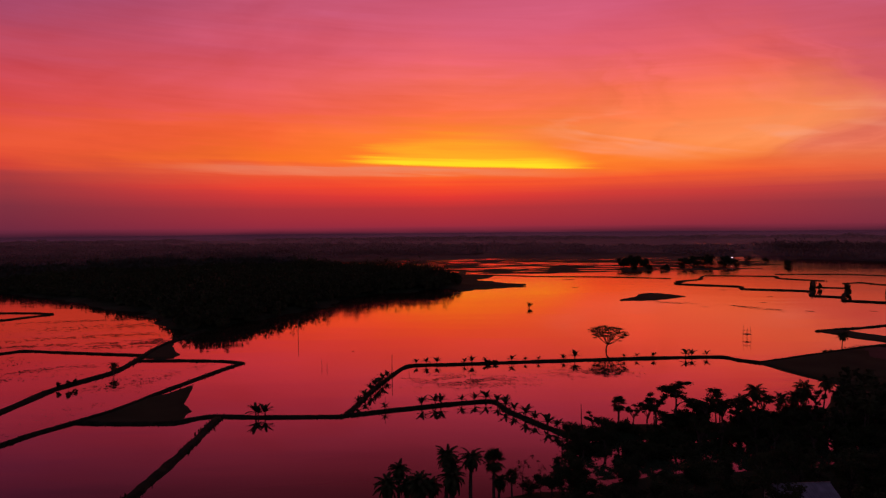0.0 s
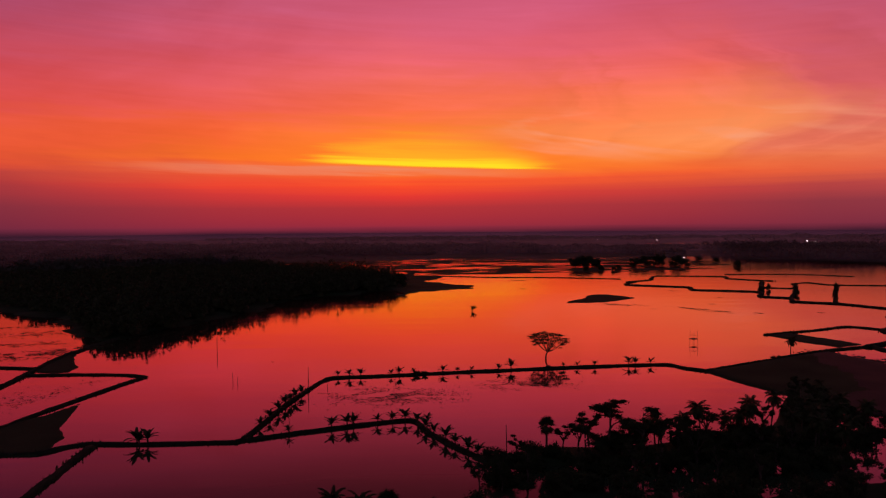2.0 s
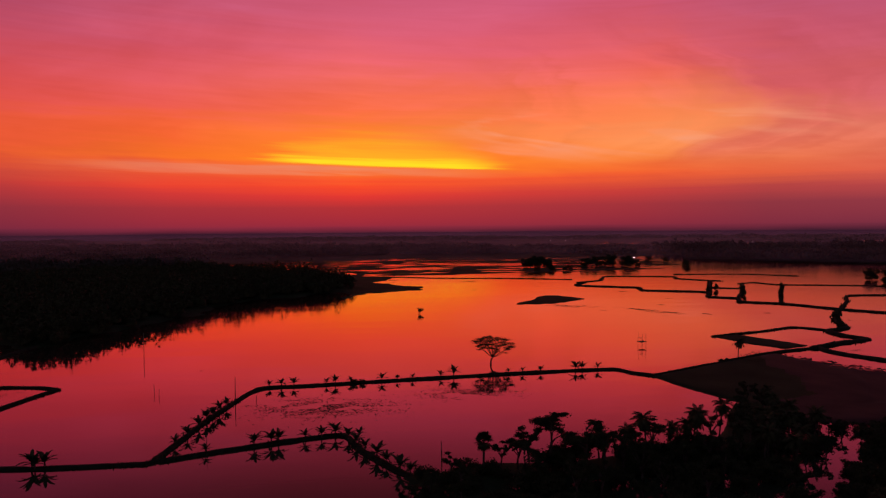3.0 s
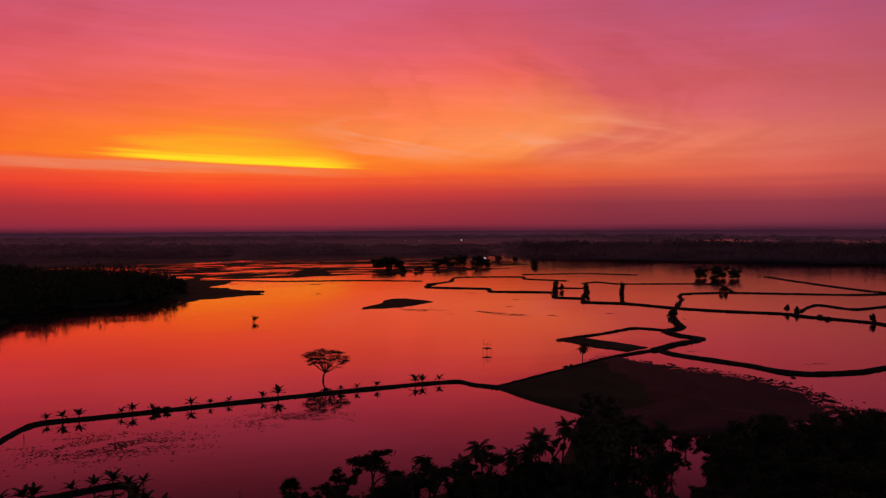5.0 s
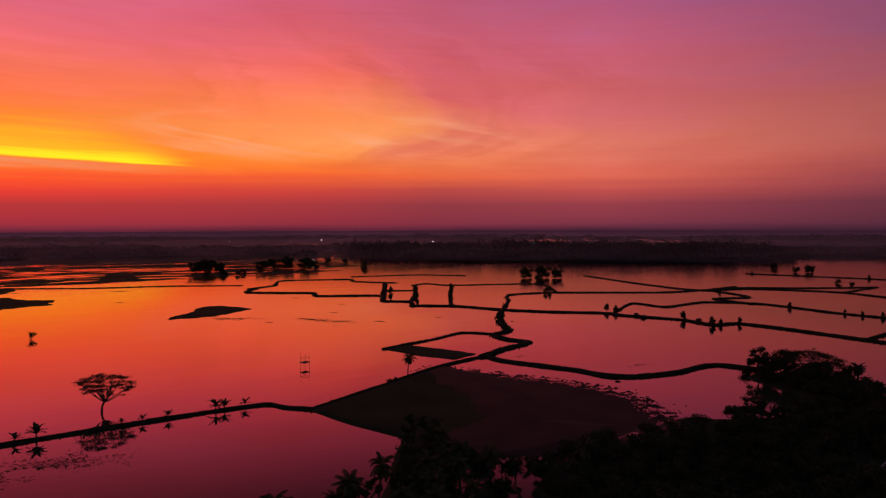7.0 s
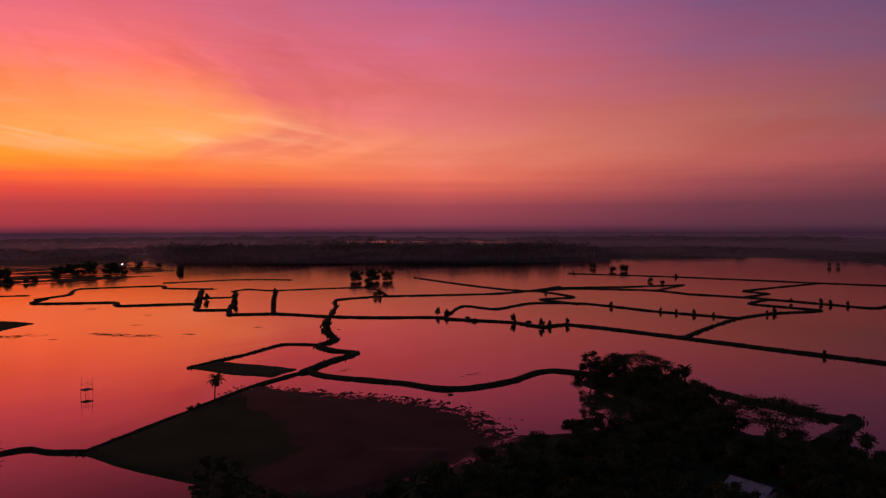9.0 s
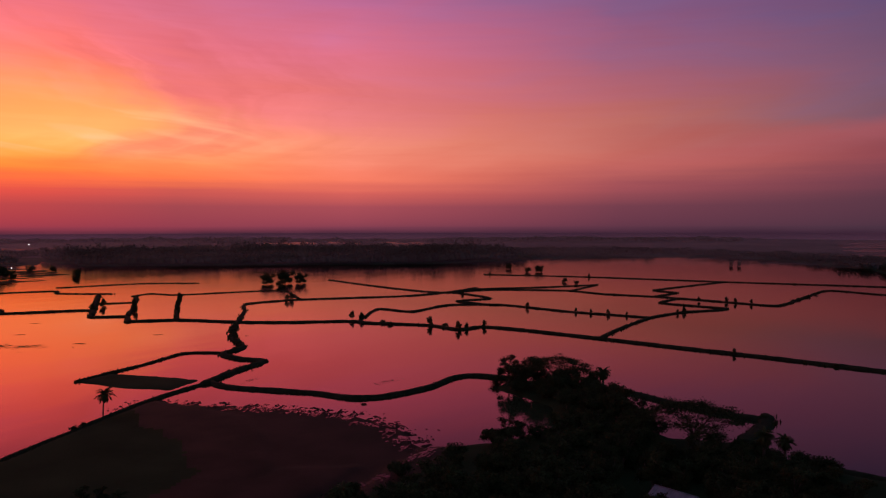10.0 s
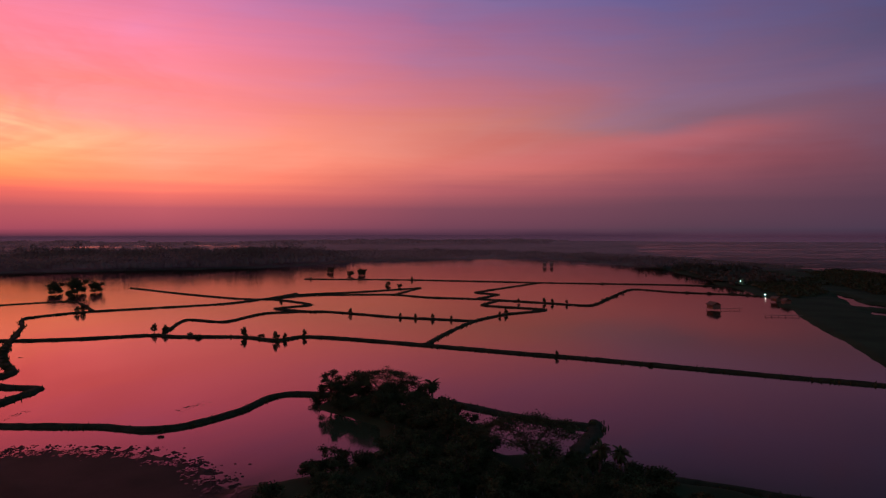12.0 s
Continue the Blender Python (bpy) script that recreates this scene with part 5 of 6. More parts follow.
for x, y, k, s in ((204.5, 177.5, 2, 1.0), (206, 171, 0, 1.15), (202, 172, 1, 1.2), (207, 163, 1, 1.15), (203, 160, 1, 1.2), (206, 156, 0, 1.0), (200, 153, 1, 1.1),
                   (198, 147, 1, 1.05), (193, 150, 1, 1.0), (188, 146, 1, 1.05), (190, 153, 1, 0.85), (204, 150, 1, 0.9), (199, 160, 1, 1.1), (161, 148, 1, 1.0), (158, 150, 1, 0.8), (18.5, 105.5, 0, 0.95), (15.5, 104.0, 1, 0.8),
                   (192, 143, 0, 1.1), (187, 140, 2, 1.0), (183, 137, 0, 1.1), (180, 133, 1, 1.1), (176, 131, 0, 1.0), (186, 134, 1, 1.0), (190, 138, 0, 0.95), (195, 146, 2, 0.9),
                   (168, 117, 1, 0.8), (170, 113, 1, 0.75), (166, 122, 0, 0.8), (164, 117, 1, 0.9), (171, 127, 0, 0.85)):
    place(("round", k), ROUND[k], at(x, y, float(rnd.uniform(0, 360)), s))
for x, y, s in ((101, 156, 1.0), (106, 154, 0.9), (113, 152, 1.0), (125, 153, 0.9), (137, 153, 0.9), (150, 152, 0.9), (168, 147, 1.0), (20, 108, 0.9), (28, 111, 1.0), (24, 136, 0.9),
                (31, 138, 0.9), (40, 112, 1.1), (52, 114, 1.1), (66, 115, 1.1), (183, 147, 1.0), (206, 122, 0.6), (186, 131, 1.0), (184, 120, 1.0), (186, 104, 0.6), (12.5, 105.5, 0.7)):
    place(("bush", 0), BUSH[0], at(x, y, float(rnd.uniform(0, 360)), s))
for n, (x, y) in enumerate(scatter([(166, 96), (183, 100), (187, 112), (188, 132), (183, 140), (166, 134), (160, 112)], 3.6, 253, None, 0.0)):
    if math.hypot(x - 178, y - 121.6) < 6.0 or (x > 173 and y > 116):
        continue
    place(("bush", n % 2), BUSH[n % 2], at(float(x), float(y), float(rnd.uniform(0, 360)), float(rnd.uniform(0.7, 1.15))))
UNDER = [(23, 123), (44, 122), (62, 125), (84, 134), (99, 148), (104, 168), (97, 172), (80, 149), (62, 144), (36, 142), (22, 137)]
for n, (x, y) in enumerate(scatter(UNDER, 3.2, 252, lambda x, y: fbm(x / 5, y / 5, 254) > 0.44, 0.3, -2.0)):
    place(("bush", n % 2), BUSH[n % 2], at(float(x), float(y), float(rnd.uniform(0, 360)), float(rnd.uniform(0.7, 1.25))))
for x, y, s in ((205, 181, 0.9), (209, 176, 1.0), (208, 170, 1.0), (209, 164, 0.9), (201, 166, 1.1), (199, 171, 1.0), (197, 162, 1.0), (209, 158, 0.9), (203, 154, 1.1), (196, 156, 1.0), (193, 146, 1.1), (200, 148, 1.0), (207, 150, 0.9)):
    place(("bush", 0), BUSH[0], at(x, y, float(rnd.uniform(0, 360)), s * 1.15))
place("sapling", sapling(260), at(11.5, 105.0, 0, 1.05))
place("sapling", sapling(260), at(14.0, 104.5, 120, 0.8))

# Plants and shrubs on the banks.
YOUNG = [young_plant(270), young_plant(271)]
SPOTS = [(-8, 208.3, 0.9), (-5, 208.4, 1.1), (-2, 208.6, 1.1), (6, 209.3, 0.8), (8.2, 209.3, 1.2), (20, 211.2, 1.1), (24, 211.9, 0.7), (28, 212.4, 0.7), (39, 213.7, 1.5), (35.5, 213.3, 0.9),
         (54, 215.3, 0.7), (58, 215.7, 0.8), (63, 216.0, 0.9), (73, 216.8, 1.3), (75, 217.0, 1.2), (79.5, 217.2, 1.0), (-17, 178, 1.3), (-17.6, 173, 1.2), (-18.4, 167, 1.1), (-15.8, 185, 1.3), (-15, 189, 1.1),
         (-19.5, 162, 0.9), (-16.5, 181, 1.2), (-13, 156.3, 0.8), (-5, 159.2, 1.25), (-2, 160.4, 1.35), (-0.8, 160.9, 1.3), (4, 162.3, 1.0), (7, 163.0, 1.1), (9.5, 163.6, 1.25), (12, 161, 1.1), (13.4, 157, 1.2),
         (15, 153.5, 1.1), (17, 149.5, 1.3), (18.5, 146, 1.1), (20.5, 142, 1.3), (22, 140, 1.1), (-40, 152, 1.45), (-38, 152, 1.4), (-39.4, 151.6, 1.1), (12, 210.2, 0.8), (14, 162, 0.9)]
for n, (x, y, s) in enumerate(SPOTS):
    place(("young", n % 2), YOUNG[n % 2], at(x, y, float(rnd.uniform(0, 360)), s * 1.08, z=0.36))
SHRUB = broadleaf("bank_shrub", 3.0, 1.15, 280, "dark upright shrub on a narrow pond bank", "bush", 620, 0.30, "shrubs on the banks", "shrub")
LOW = broadleaf("low_bush", 1.3, 1.5, 281, "low dark bush on a pond bank", "bush", 420, 0.30, "shrubs on the banks", "shrub")
for x, y, s in ((273.6, 305, 1.15), (274, 299.6, 1.05), (278.6, 265, 1.25), (275.6, 248, 1.15), (279, 246.5, 0.8), (288, 244.4, 0.9), (379, 200.5, 0.9), (386, 200, 1.25), (357.7, 268, 1.2), (356.2, 224, 1.1),
                (355.2, 232, 0.9), (355.6, 240, 0.9), (356.6, 215, 0.8), (548, 424, 1.1), (573.8, 346, 1.3), (440, 212, 1.1), (444.5, 199, 1.3), (443, 194, 1.2), (443, 186, 1.1), (398, 339, 1.2), (285.5, 147, 0.6),
                (310.7, 391, 1.3), (306, 389, 1.1), (-94.5, 180.5, 0.7), (-96.9, 180.2, 0.6), (-94.2, 183, 0.65), (234, 447, 1.1), (228, 436, 1.3), (218, 426, 1.2), (243, 433, 1.1), (236, 420, 1.1), (228, 404, 1.1), (240, 388, 1.0), (255, 412, 1.1), (268, 433, 1.0), (280, 452, 1.0)):
    place("shrub", SHRUB, at(x, y, float(rnd.uniform(0, 360)), s * (0.68 if x > 340 else 0.95), z=0.45))
for x, y, s in ((202, 286, 0.9), (205, 292, 1.0), (209, 299, 1.0), (213, 305, 1.05), (217, 311, 1.0), (222, 318, 0.9), (227, 324, 0.8), (231, 329, 0.8), (198, 280, 0.8), (194, 277, 0.7), (188, 272, 0.7), (13, 209.6, 0.8), (15, 209.8, 0.7),
                (283, 118, 0.8), (287, 160, 0.7), (280, 258, 1.0), (282, 240, 0.9), (272, 285, 0.9), (270, 279, 0.9), (210.5, 118.5, 0.8), (118, 222, 0.7), (120.5, 223.4, 0.6), (170.5, 194.5, 0.55), (470, 172.5, 1.2), (480, 172, 1.3), (500, 171, 1.2), (520, 171, 1.2),
                (541, 122, 1.3), (541, 135, 1.1), (540, 100, 1.4), (603, 130, 1.1), (595, 200, 1.1)):
    place("low", LOW, at(x, y, float(rnd.uniform(0, 360)), s * (0.6 if x > 280 else 0.85), z=0.35))
FARBUSH = broadleaf("pond_thicket", 7.5, 4.6, 283, "dark thicket standing in the far ponds", "bush", 2600, 0.55, "thickets in the far ponds", "bush")
for x, y, s in ((606, 412, 1.2), (598, 418, 0.9), (629, 459, 1.0), (383, 486, 1.3), (372, 492, 1.1), (392, 480, 1.0), (360, 463, 0.6), (176, 700, 1.3), (184, 705, 1.5), (191, 712, 1.4), (197, 706, 1.1), (233, 698, 1.2), (246, 706, 1.4), (261, 712, 1.5), (274, 700, 1.4), (280, 692, 1.0),
                (330, 690, 0.8), (312, 650, 0.6), (300, 760, 0.9), (330, 780, 0.9), (345, 770, 0.7), (515, 335, 0.6), (505, 320, 0.5), (640, 430, 0.5), (170, 640, 0.6), (186, 650, 0.7), (196, 644, 0.5), (205, 660, 0.6)):
    place("farbush", FARBUSH, at(x, y, float(rnd.uniform(0, 360)), s * (0.66 if x > 450 else 0.92), z=-0.05))


def bank_grass():
    """Tufts of grass along the crests and edges of the banks, one object."""
    rng = np.random.default_rng(290)
    vs = []
    for line, width, high in BANK_LINES:
        far = np.hypot(line[:, 0] - 35, line[:, 1] - 50).mean()
        per = 14 if far < 260 else 6
        k = np.repeat(np.arange(len(line)), per)
        p = line[k] + rng.uniform(-0.55, 0.55, (len(k), 2)) * width + rng.normal(size=(len(k), 2)) * 0.25
        keep = fbm(p[:, 0] / 6, p[:, 1] / 6, 291) > 0.42
        p = p[keep]
        s = (0.16 if far < 260 else 0.30) * rng.uniform(0.5, 1.6, len(p))
        a = rng.uniform(0, 6.28, len(p))
        lean = rng.normal(size=(len(p), 2)) * 0.5
        z0 = np.full(len(p), 0.02)
        left = np.stack([p[:, 0] + np.cos(a) * s, p[:, 1] + np.sin(a) * s, z0], 1)
        right = np.stack([p[:, 0] - np.cos(a) * s, p[:, 1] - np.sin(a) * s, z0], 1)
        tip = np.stack([p[:, 0] + lean[:, 0] * s, p[:, 1] + lean[:, 1] * s, high * 0.82 + s * rng.uniform(0.2, 1.3, len(p))], 1)
        vs.append(np.stack([left, right, tip], 1).reshape(-1, 3))
    v = np.vstack(vs)
    ob = mesh_object("bank_grass", v, np.arange(len(v)).reshape(-1, 3), GRASS)
    tagged(ob, "short ragged grass tufts along the pond banks", "grass", kind="stuff")


bank_grass()


def mud_clods():
    """Low clods and stubble along the wet rim of the field, one object."""
    rng = np.random.default_rng(292)
    x, y = rng.uniform(118, 166, 60000), rng.uniform(150, 238, 60000)
    d = inside(WET_FIELD, x, y) + 2.0 * (fbm(x / 6, y / 6, 293) - 0.5)
    rim = np.exp(-((d - 0.5) / 2.6) ** 2) * (fbm(x / 1.9, y / 1.2, 294) > 0.5) * (inside(FIELD, x, y) < 1.0)
    keep = rng.uniform(size=len(x)) < rim * 0.45
    x, y = x[keep], y[keep]
    n, sides = len(x), 6
    r, high = rng.uniform(0.16, 0.60, n), rng.uniform(0.05, 0.22, n)
    a = np.linspace(0, 2 * math.pi, sides, endpoint=False)[None] + rng.uniform(0, 6, (n, 1))
    rr = r[:, None] * rng.uniform(0.6, 1.3, (n, sides))
    ring = np.stack([x[:, None] + rr * np.cos(a), y[:, None] + rr * np.sin(a), np.full((n, sides), -0.05)], -1)
    top = np.stack([x, y, high], 1)[:, None]
    v = np.concatenate([ring, top], 1).reshape(-1, 3)
    o = np.arange(n)[:, None] * (sides + 1)
    f = np.concatenate([o + np.array([[k, (k + 1) % sides, sides]]) for k in range(sides)])
    tagged(mesh_object("mud_clods", v, f, WETMUD, True), "small dark mud clods along the wet rim of the field", "mud", kind="stuff")


mud_clods()


def puddles():
    """Small pools left standing on the wet mud behind the rim, one object."""
    rng = np.random.default_rng(297)
    x, y = rng.uniform(118, 164, 40000), rng.uniform(150, 236, 40000)
    d = inside(WET_FIELD, x, y)
    keep = (rng.uniform(size=len(x)) < np.exp(-((d - 2.2) / 1.8) ** 2) * (fbm(x / 3.0, y / 2.0, 298) > 0.5) * 0.45) & (d > 0.4) & (inside(FIELD, x, y) < 0.5)
    x, y = x[keep], y[keep]
    n, sides = len(x), 7
    a = np.linspace(0, 2 * math.pi, sides, endpoint=False)[None] + rng.uniform(0, 6, (n, 1))
    r = rng.uniform(0.10, 0.30, (n, 1)) * rng.uniform(0.6, 1.4, (n, sides))
    z = np.maximum(ground_height(x, y), 0.0)[:, None] + 0.10 + 0 * a
    v = np.stack([x[:, None] + 1.5 * r * np.cos(a), y[:, None] + 0.7 * r * np.sin(a), z], -1).reshape(-1, 3)
    tagged(mesh_object("puddles", v, np.arange(n * sides).reshape(-1, sides), WATER), "small shining puddles on the wet mud", "puddle", kind="stuff")


puddles()


def floating_weed(name, label, patches, seed):
    """Thin leaves and scraps of weed lying on the water."""
    rng = np.random.default_rng(seed)
    vs = []
    for cx, cy, lx, ly, turn, count, size in patches:
        u = rng.normal(size=(count, 2)) * 0.45
        c, s = math.cos(radians(turn)), math.sin(radians(turn))
        x = cx + u[:, 0] * lx * c - u[:, 1] * ly * s
        y = cy + u[:, 0] * lx * s + u[:, 1] * ly * c
        keep = (fbm(x / 4, y / 2.5, seed) > 0.47) & (ground_height(x, y) < -0.05)
        x, y = x[keep], y[keep]
        n = len(x)
        a, r = rng.uniform(0, 6.28, n), size * rng.uniform(0.4, 1.5, n)
        for q, f in ((0, 1.0), (1.57, 0.35), (3.14, 1.0), (4.71, 0.35)):
            vs.append(np.stack([x + np.cos(a + q) * r * f, y + np.sin(a + q) * r * f, 0.012 + 0.03 * rng.uniform(0, 1, n)], 1))
        k = len(vs) - 4
        vs[k:] = [np.stack(vs[k:], 1).reshape(-1, 3)]
    v = np.vstack(vs)
    ob = mesh_object(name, v, np.arange(len(v)).reshape(-1, 4), GRASS)
    tagged(ob, label, "water weed", kind="stuff")


floating_weed("floating_weed", "thin scraps of dark weed floating on the still water",
              [(-120, 275, 60, 7, 20, 1500, 0.5), (-140, 250, 50, 5, 15, 900, 0.5), (-150, 320, 60, 6, 15, 900, 0.6), (-120, 205, 30, 5, 25, 700, 0.4), (-75, 200, 4, 30, -15, 400, 0.3), (-130, 190, 30, 5, 20, 600, 0.4), (-82, 170, 5, 26, -10, 350, 0.28), (6, 187, 17, 10, 0, 2600, 0.26), (40, 196, 14, 8, 0, 1500, 0.24), (-100, 262, 20, 9, 60, 900, 0.5), (-112, 250, 14, 9, 20, 700, 0.45), (-135, 300, 40, 12, 20, 900, 0.6),
               (-86, 185, 8, 16, 0, 350, 0.35), (-140, 215, 20, 10, 0, 300, 0.5), (10, 180, 14, 10, 0, 250, 0.25), (118, 372, 16, 5, -30, 260, 0.6), (150, 345, 18, 4, -58, 300, 0.6), (190, 205, 6, 2, 0, 40, 0.4), (168, 234, 4, 2, 20, 50, 0.3), (155, 190, 10, 6, 90, 500, 0.22)], 295)

# ---- huts, stakes, lamps and houses --------------------------------------


def stake(x, y, h, lean=0.0, label="thin bamboo stake standing in the pond", r=0.06):
    rng = np.random.default_rng(int(abs(x * 7 + y * 13)))
    vs, fs = tube([(0, 0, -0.9, r), (0.02, 0.01, h * 0.4, r * 1.05), (rng.uniform(-0.08, 0.08), 0.03, h, r * 0.7)], 6)
    ob = mesh_object("bamboo_stake", vs, fs, BAMBOO, True)
    ob.matrix_basis = pose(x, y, 0, lean, 0, rng.uniform(0, 360))
    tagged(ob, label, "stake", "stakes in the water")


stake(-14.1, 195.0, 5.6, 0, "tall bare pole standing in the pond", 0.09)
stake(27.6, 144.2, 4.2, 1, "tall bare pole standing in the pond", 0.09)
stake(-53.0, 262.0, 7.0, 0, "tall bare pole standing in the pond", 0.10)
for x, y, h, a in ((-35.2, 207.0, 2.2, 4), (-33.2, 203.5, 1.8, -6), (-9.5, 196, 1.2, 3), (7.0, 189, 1.0, 5), (-13.0, 157.6, 3.0, 2)):
    stake(x, y, h, a)


def bamboo_frame(x, y, w, h, turn, label):
    """A fishing stand: upright canes tied with two cross canes."""
    root = thing("bamboo_fishing_frame", pose(x, y, 0, 0, 0, turn), label, "fishing frame", "fishing frames")
    for k, (px, py) in enumerate(((-w / 2, -w / 2), (w / 2, -w / 2), (w / 2, w / 2), (-w / 2, w / 2))):
        vs, fs = tube([(px, py, -0.9, 0.05), (px * 0.9 + 0.1 * k - 0.15, py * 0.95, h * (0.62, 0.95, 0.8, 1.0)[k], 0.03)], 6)
        mesh_object("post", vs, fs, BAMBOO, True, root)
    for z in (h * 0.28, h * 0.58):
        for a, b in (((-w / 2, -w / 2), (w / 2, -w / 2)), ((w / 2, -w / 2), (w / 2, w / 2)), ((w / 2, w / 2), (-w / 2, w / 2)), ((-w / 2, w / 2), (-w / 2, -w / 2))):
            vs, fs = tube([(*a, z, 0.03), (*b, z + 0.1, 0.025)], 5)
            mesh_object("crossbar", vs, fs, BAMBOO, True, root)
    vs, fs = box(-w * 0.6, w * 0.6, -w * 0.5, w * 0.5, h * 0.29, h * 0.33)
    mesh_object("platform", vs, fs, BAMBOO, False, root)


bamboo_frame(107.0, 253.5, 1.9, 4.6, 15, "spindly bamboo fishing frame standing in the pond")


def brush_pile(x, y):
    """Leafy branches and canes stuck in the mud to draw fish."""
    rng = np.random.default_rng(66)
    root = thing("brush_pile", pose(x, y, 0), "ragged bundle of leafy branches standing in the pond", "brush pile")
    tips = []
    for k in range(9):
        a, lean_ = k * 2.4, rng.uniform(0.5, 1.4)
        h = rng.uniform(1.2, 2.5)
        tip = (math.cos(a) * lean_ + 0.5, math.sin(a) * lean_, h)
        vs, fs = tube([(math.cos(a) * 0.4, math.sin(a) * 0.4, -0.9, 0.06), (math.cos(a) * 0.45, math.sin(a) * 0.4, h * 0.5, 0.05), (*tip, 0.025)], 5)
        mesh_object("branch", vs, fs, BAMBOO, True, root)
        tips += [np.array(tip), np.array(tip) * 0.72]
    mesh_object("leaves", *leaf_cloud(tips, [0.6] * len(tips), 240, 0.28, rng, 0.8), LEAF, False, root)


brush_pile(42.0, 354.2)


def stilt_hut(x, y, w, d, h, turn, label, walkway=0.0):
    """A watch hut on stilts: posts, deck, walls with an opening, and a thatched gable roof."""
    root = thing("stilt_hut", pose(x, y, 0, 0, 0, turn), label, "hut", "watch huts in the ponds")
    for px in (-w / 2, 0, w / 2):
        for py in (-d / 2, d / 2):
            vs, fs = tube([(px, py, -0.9, 0.1), (px, py, 1.1, 0.09)], 6)
            mesh_object("stilt", vs, fs, BAMBOO, True, root)
    mesh_object("deck", *box(-w / 2 - 0.4, w / 2 + 0.4, -d / 2 - 0.4, d / 2 + 0.4, 0.75, 0.87), BAMBOO, False, root)
    t = 0.08
    walls = [box(-w / 2, w / 2, d / 2 - t, d / 2, 0.87, h), box(-w / 2, -w / 2 + t, -d / 2, d / 2 - t, 0.87, h), box(w / 2 - t, w / 2, -d / 2, d / 2 - t, 0.87, h),
             box(-w / 2 + t, -w * 0.12, -d / 2, -d / 2 + t, 0.87, h), box(w * 0.12, w / 2 - t, -d / 2, -d / 2 + t, 0.87, h)]
    for v, f in walls:
        mesh_object("wall", v, f, THATCH, False, root)
    e, rise = 0.55, 0.30 * d
    for s in (-1, 1):
        v = [(-w / 2 - e, s * (d / 2 + e), h - 0.25), (w / 2 + e, s * (d / 2 + e), h - 0.25), (w / 2 + e, 0, h + rise), (-w / 2 - e, 0, h + rise)]
        v += [(a, b, c + 0.16) for a, b, c in v]
        mesh_object("roof_slope", v, [(0, 1, 2, 3), (7, 6, 5, 4), (0, 4, 5, 1), (1, 5, 6, 2), (2, 6, 7, 3), (3, 7, 4, 0)], THATCH, False, root)
    if walkway:
        mesh_object("walkway", *box(-0.35, 0.35, -d / 2 - 0.4 - walkway, -d / 2 - 0.4, 0.68, 0.75), BAMBOO, False, root)
        for k in range(int(walkway / 2.5)):
            yy = -d / 2 - 1.5 - 2.5 * k
            for px in (-0.3, 0.3):
                vs, fs = tube([(px, yy, -0.9, 0.05), (px, yy, 1.0, 0.045)], 5)
                mesh_object("walkway_post", vs, fs, BAMBOO, True, root)
    return root


stilt_hut(446, 112.5, 6.0, 4.0, 2.9, 32, "thatched watch hut on stilts in the wide pond", 13.0)
stilt_hut(805.5, 307, 3.0, 2.6, 4.2, -60, "small stilt hut in the far open water")
stilt_hut(808.4, 300, 3.0, 2.6, 4.2, -60, "small stilt hut in the far open water")
stilt_hut(487, 79.5, 4.4, 3.2, 2.5, 20, "dark thatched hut at the pond shore")
stilt_hut(500, 84.5, 3.6, 3.0, 2.4, 50, "dark thatched hut at the pond shore")


def jetty(pts, label):
    root = thing("jetty", pose(*pts[0], 0), label, "jetty", "jetties")
    a, b = np.array(pts[0]), np.array(pts[1])
    d = b - a
    l = float(np.linalg.norm(d))
    root.matrix_basis = pose(a[0], a[1], 0, 0, 0, math.degrees(math.atan2(d[1], d[0])))
    mesh_object("deck", *box(0, l, -0.4, 0.4, 0.55, 0.65), BAMBOO, False, root)
    for k in range(int(l / 3) + 1):
        for s in (-0.35, 0.35):
            vs, fs = tube([(3 * k, s, -0.9, 0.07), (3 * k, s, 0.9, 0.06)], 5)
            mesh_object("post", vs, fs, BAMBOO, True, root)


jetty([(428, 89), (434, 72)], "low bamboo jetty reaching out from the shore")


def lamp(x, y, h, size, label="small bright lamp on a pole by the water"):
    root = thing("pole_lamp", pose(x, y, 0), label, "lamp", "lamps along the shore")
    z = float(ground_height(np.array([x]), np.array([y]))[0])
    vs, fs = tube([(0, 0, min(z, 0) - 0.5, 0.07), (0, 0, h, 0.05)], 6)
    mesh_object("pole", vs, fs, BAMBOO, True, root)
    bm = bmesh.new()
    bmesh.ops.create_uvsphere(bm, u_segments=10, v_segments=6, radius=size)
    bmesh.ops.translate(bm, verts=bm.verts, vec=(0, 0, h + size * 0.8))
    me = bpy.data.meshes.new("bulb")
    bm.to_mesh(me)
    bm.free()
    me.materials.append(LAMP)
    ob = new("bulb", me)
    ob.parent = root
    vs, fs = tube([(0, 0, h + size * 1.5, size * 1.3), (0, 0, h + size * 1.9, size * 0.3)], 10)
    mesh_object("hood", vs, fs, TIN, True, root)


lamp(535.5, 90.0, 1.1, 0.26)
lamp(606, 106.4, 4.2, 0.28)
lamp(325.5, 811, 2.6, 0.42)
for x, y in ((418, 1501), (442, 1475), (520, 1436), (624, 1535), (727, 1258), (736, 1248), (790, 1095), (827, 1055)):
    lamp(x, y, 9.0, 0.28, "distant lamp beyond the woodland")


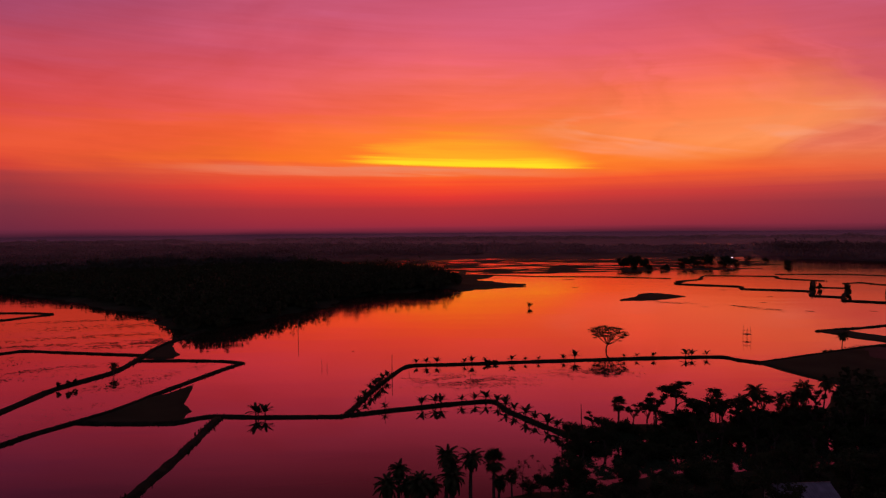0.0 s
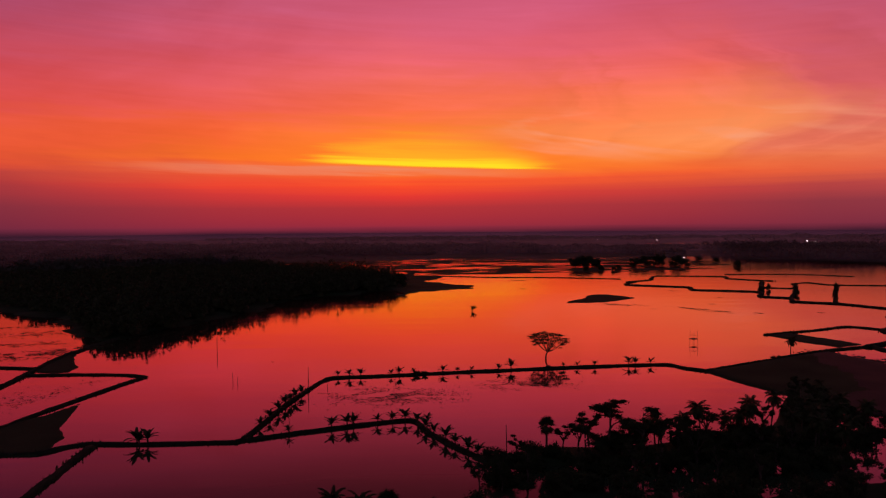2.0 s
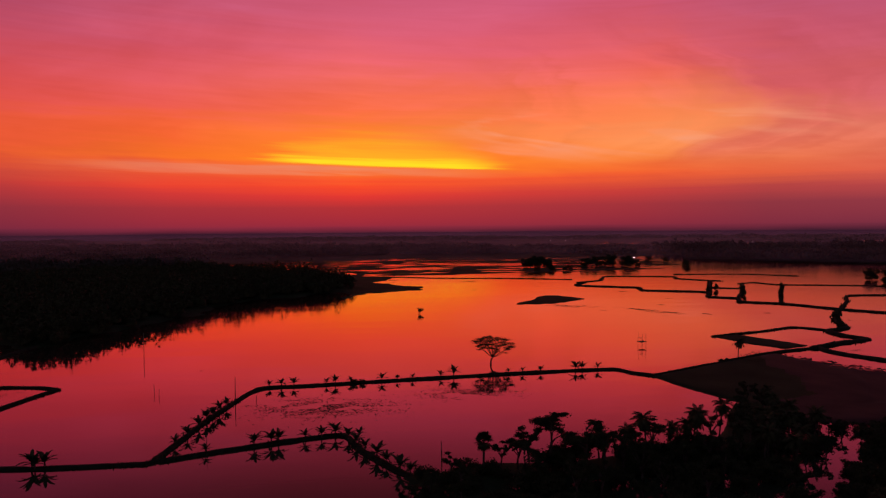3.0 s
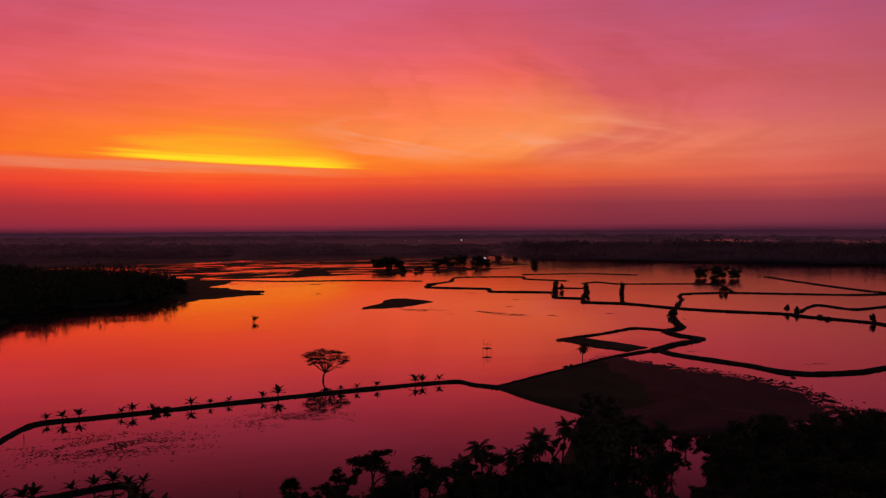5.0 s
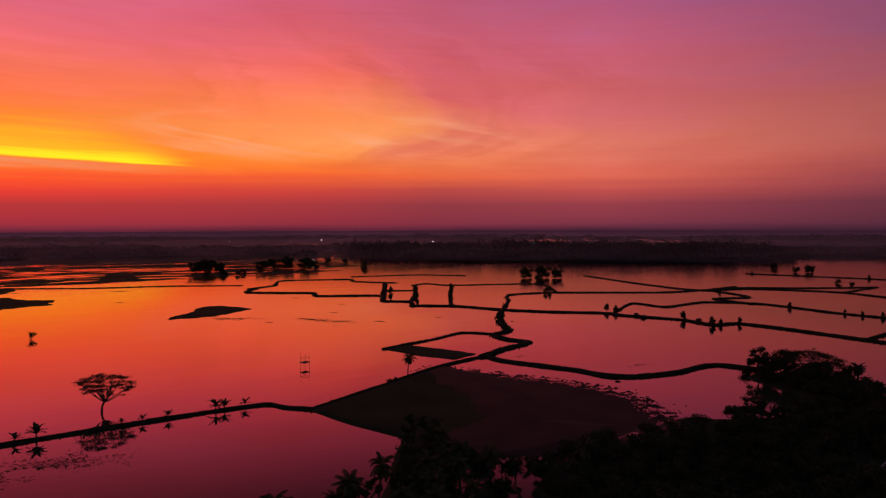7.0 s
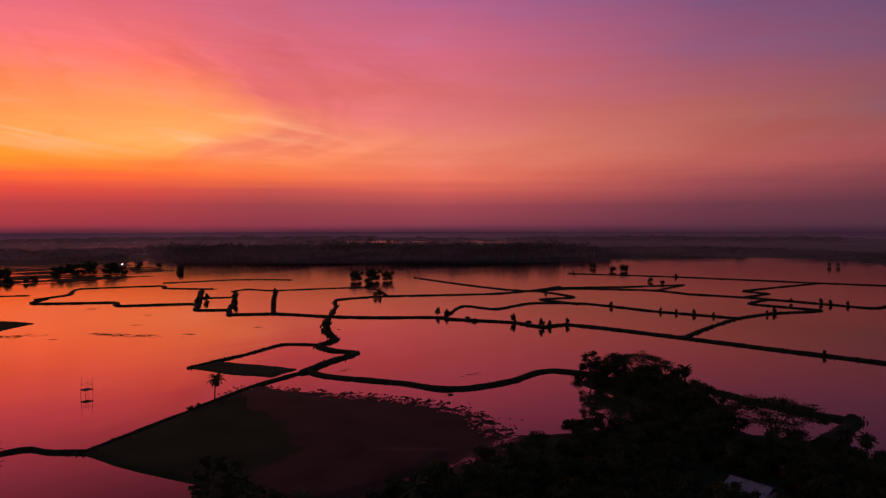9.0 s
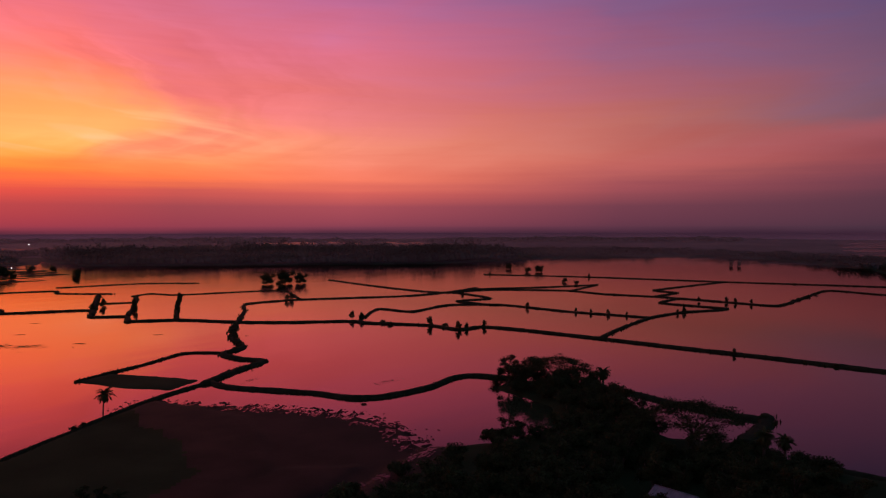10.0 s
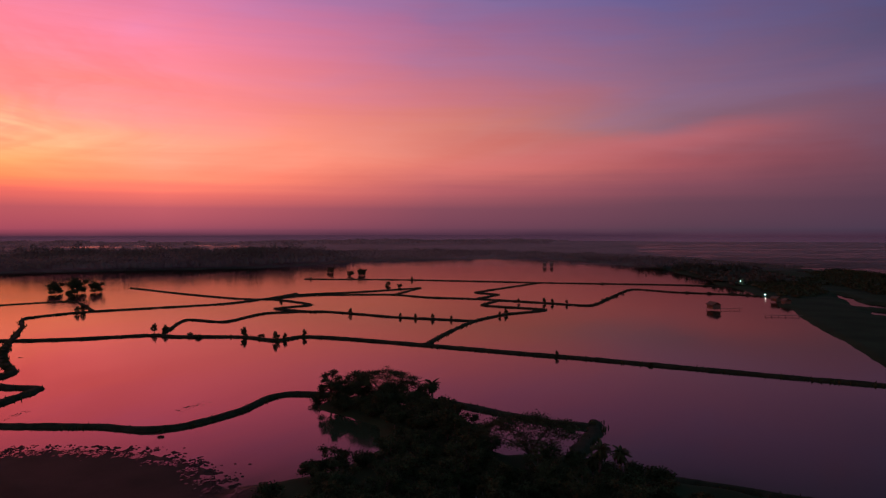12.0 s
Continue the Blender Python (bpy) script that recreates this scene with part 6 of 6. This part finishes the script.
def house(x, y, w, d, h, turn, label):
    """A small shore house: plastered walls with a door and windows, and a ribbed tin gable roof."""
    z = float(ground_height(np.array([x]), np.array([y]))[0])
    root = thing("shore_house", pose(x, y, z - 0.05, 0, 0, turn), label, "house", "houses in the thicket")
    t = 0.2
    for v, f in (box(-w / 2, w / 2, d / 2 - t, d / 2, 0, h), box(-w / 2, -w / 2 + t, -d / 2 + t, d / 2 - t, 0, h), box(w / 2 - t, w / 2, -d / 2 + t, d / 2 - t, 0, h),
                 box(-w / 2, -0.5, -d / 2, -d / 2 + t, 0, h), box(0.5, w / 2, -d / 2, -d / 2 + t, 0, h), box(-0.5, 0.5, -d / 2, -d / 2 + t, 2.05, h)):
        mesh_object("wall", v, f, PLASTER, False, root)
    mesh_object("door", *box(-0.5, 0.5, -d / 2 + 0.06, -d / 2 + 0.11, 0, 2.05), BAMBOO, False, root)
    e, rise = 0.5, 0.26 * d
    run = d / 2 + e
    n = int((w + 2 * e) / 0.4)
    for s in (-1, 1):
        vs, fs = [], []
        for k in range(2 * n + 1):
            px = -w / 2 - e + (w + 2 * e) * k / (2 * n)
            rib = 0.05 if k % 2 else 0.0
            for py, pz in ((s * run, h - 0.12), (0.0, h + rise)):
                vs += [(px, py, pz + rib), (px, py, pz + rib + 0.02)]
        for k in range(2 * n):
            a = 4 * k
            fs += [(a + 1, a + 3, a + 7, a + 5), (a, a + 4, a + 6, a + 2)]
        mesh_object("roof_slope", vs, fs, TIN, False, root)
    vs, fs = tube([(-w / 2 - e, 0, h + rise + 0.04, 0.09), (w / 2 + e, 0, h + rise + 0.04, 0.09)], 6)
    mesh_object("ridge_cap", vs, fs, TIN, True, root)


house(47.6, 95.4, 7.0, 6.0, 3.0, 4, "small house with a pale tin roof among dark trees")
house(149.0, 113.5, 5.5, 4.2, 2.2, 82, "small house with a bluish tin roof in the thicket")


def fence_post(x, y, h):
    """A square concrete post with a chamfered head."""
    z = float(ground_height(np.array([x]), np.array([y]))[0])
    vs, fs = tube([(0, 0, -0.4, 0.11), (0, 0, h - 0.08, 0.10), (0, 0, h, 0.05)], 4)
    ob = mesh_object("fence_post", vs, fs, TIN)
    ob.matrix_basis = pose(x, y, z, 1.5, -1.0, 20)
    tagged(ob, "pale concrete fence post at the edge of the thicket", "post", "fence posts")


for x, y, h in ((158.0, 122.7, 2.1), (158.5, 119.4, 2.0), (159.0, 116.0, 2.1), (157.4, 126.0, 1.9)):
    fence_post(x, y, h)


def far_field_banks():
    """Long low dykes of the wide wet fields far to the east, one object."""
    rng = np.random.default_rng(310)
    vs, fs = [], []
    for k in range(220):
        r = 900 + 2500 * (k / 220) ** 1.7 + rng.uniform(-40, 40)
        a0 = radians(rng.uniform(79, 112))
        span = rng.uniform(0.08, 0.40)
        drift = rng.uniform(-0.10, 0.10)
        n = 14
        w = r * 0.0012 * rng.uniform(0.5, 2.2) + 2
        for q in range(n + 1):
            a = a0 + span * (q / n - 0.5)
            rr = r * (1 + drift * (q / n - 0.5)) + 12 * math.sin(q * 1.7 + k)
            for off, z in ((-w, -0.3), (-w * 0.4, 0.4), (w * 0.4, 0.4), (w, -0.3)):
                vs.append((40 + (rr + off) * math.sin(a), 70 + (rr + off) * math.cos(a), z))
        b = k * (n + 1) * 4
        for q in range(n):
            for j in range(3):
                i = b + q * 4 + j
                fs.append((i, i + 1, i + 5, i + 4))
    ob = mesh_object("far_field_banks", vs, fs, FARSOIL)
    tagged(ob, "long low dykes across wide wet fields near the horizon", "bank", kind="stuff")


far_field_banks()
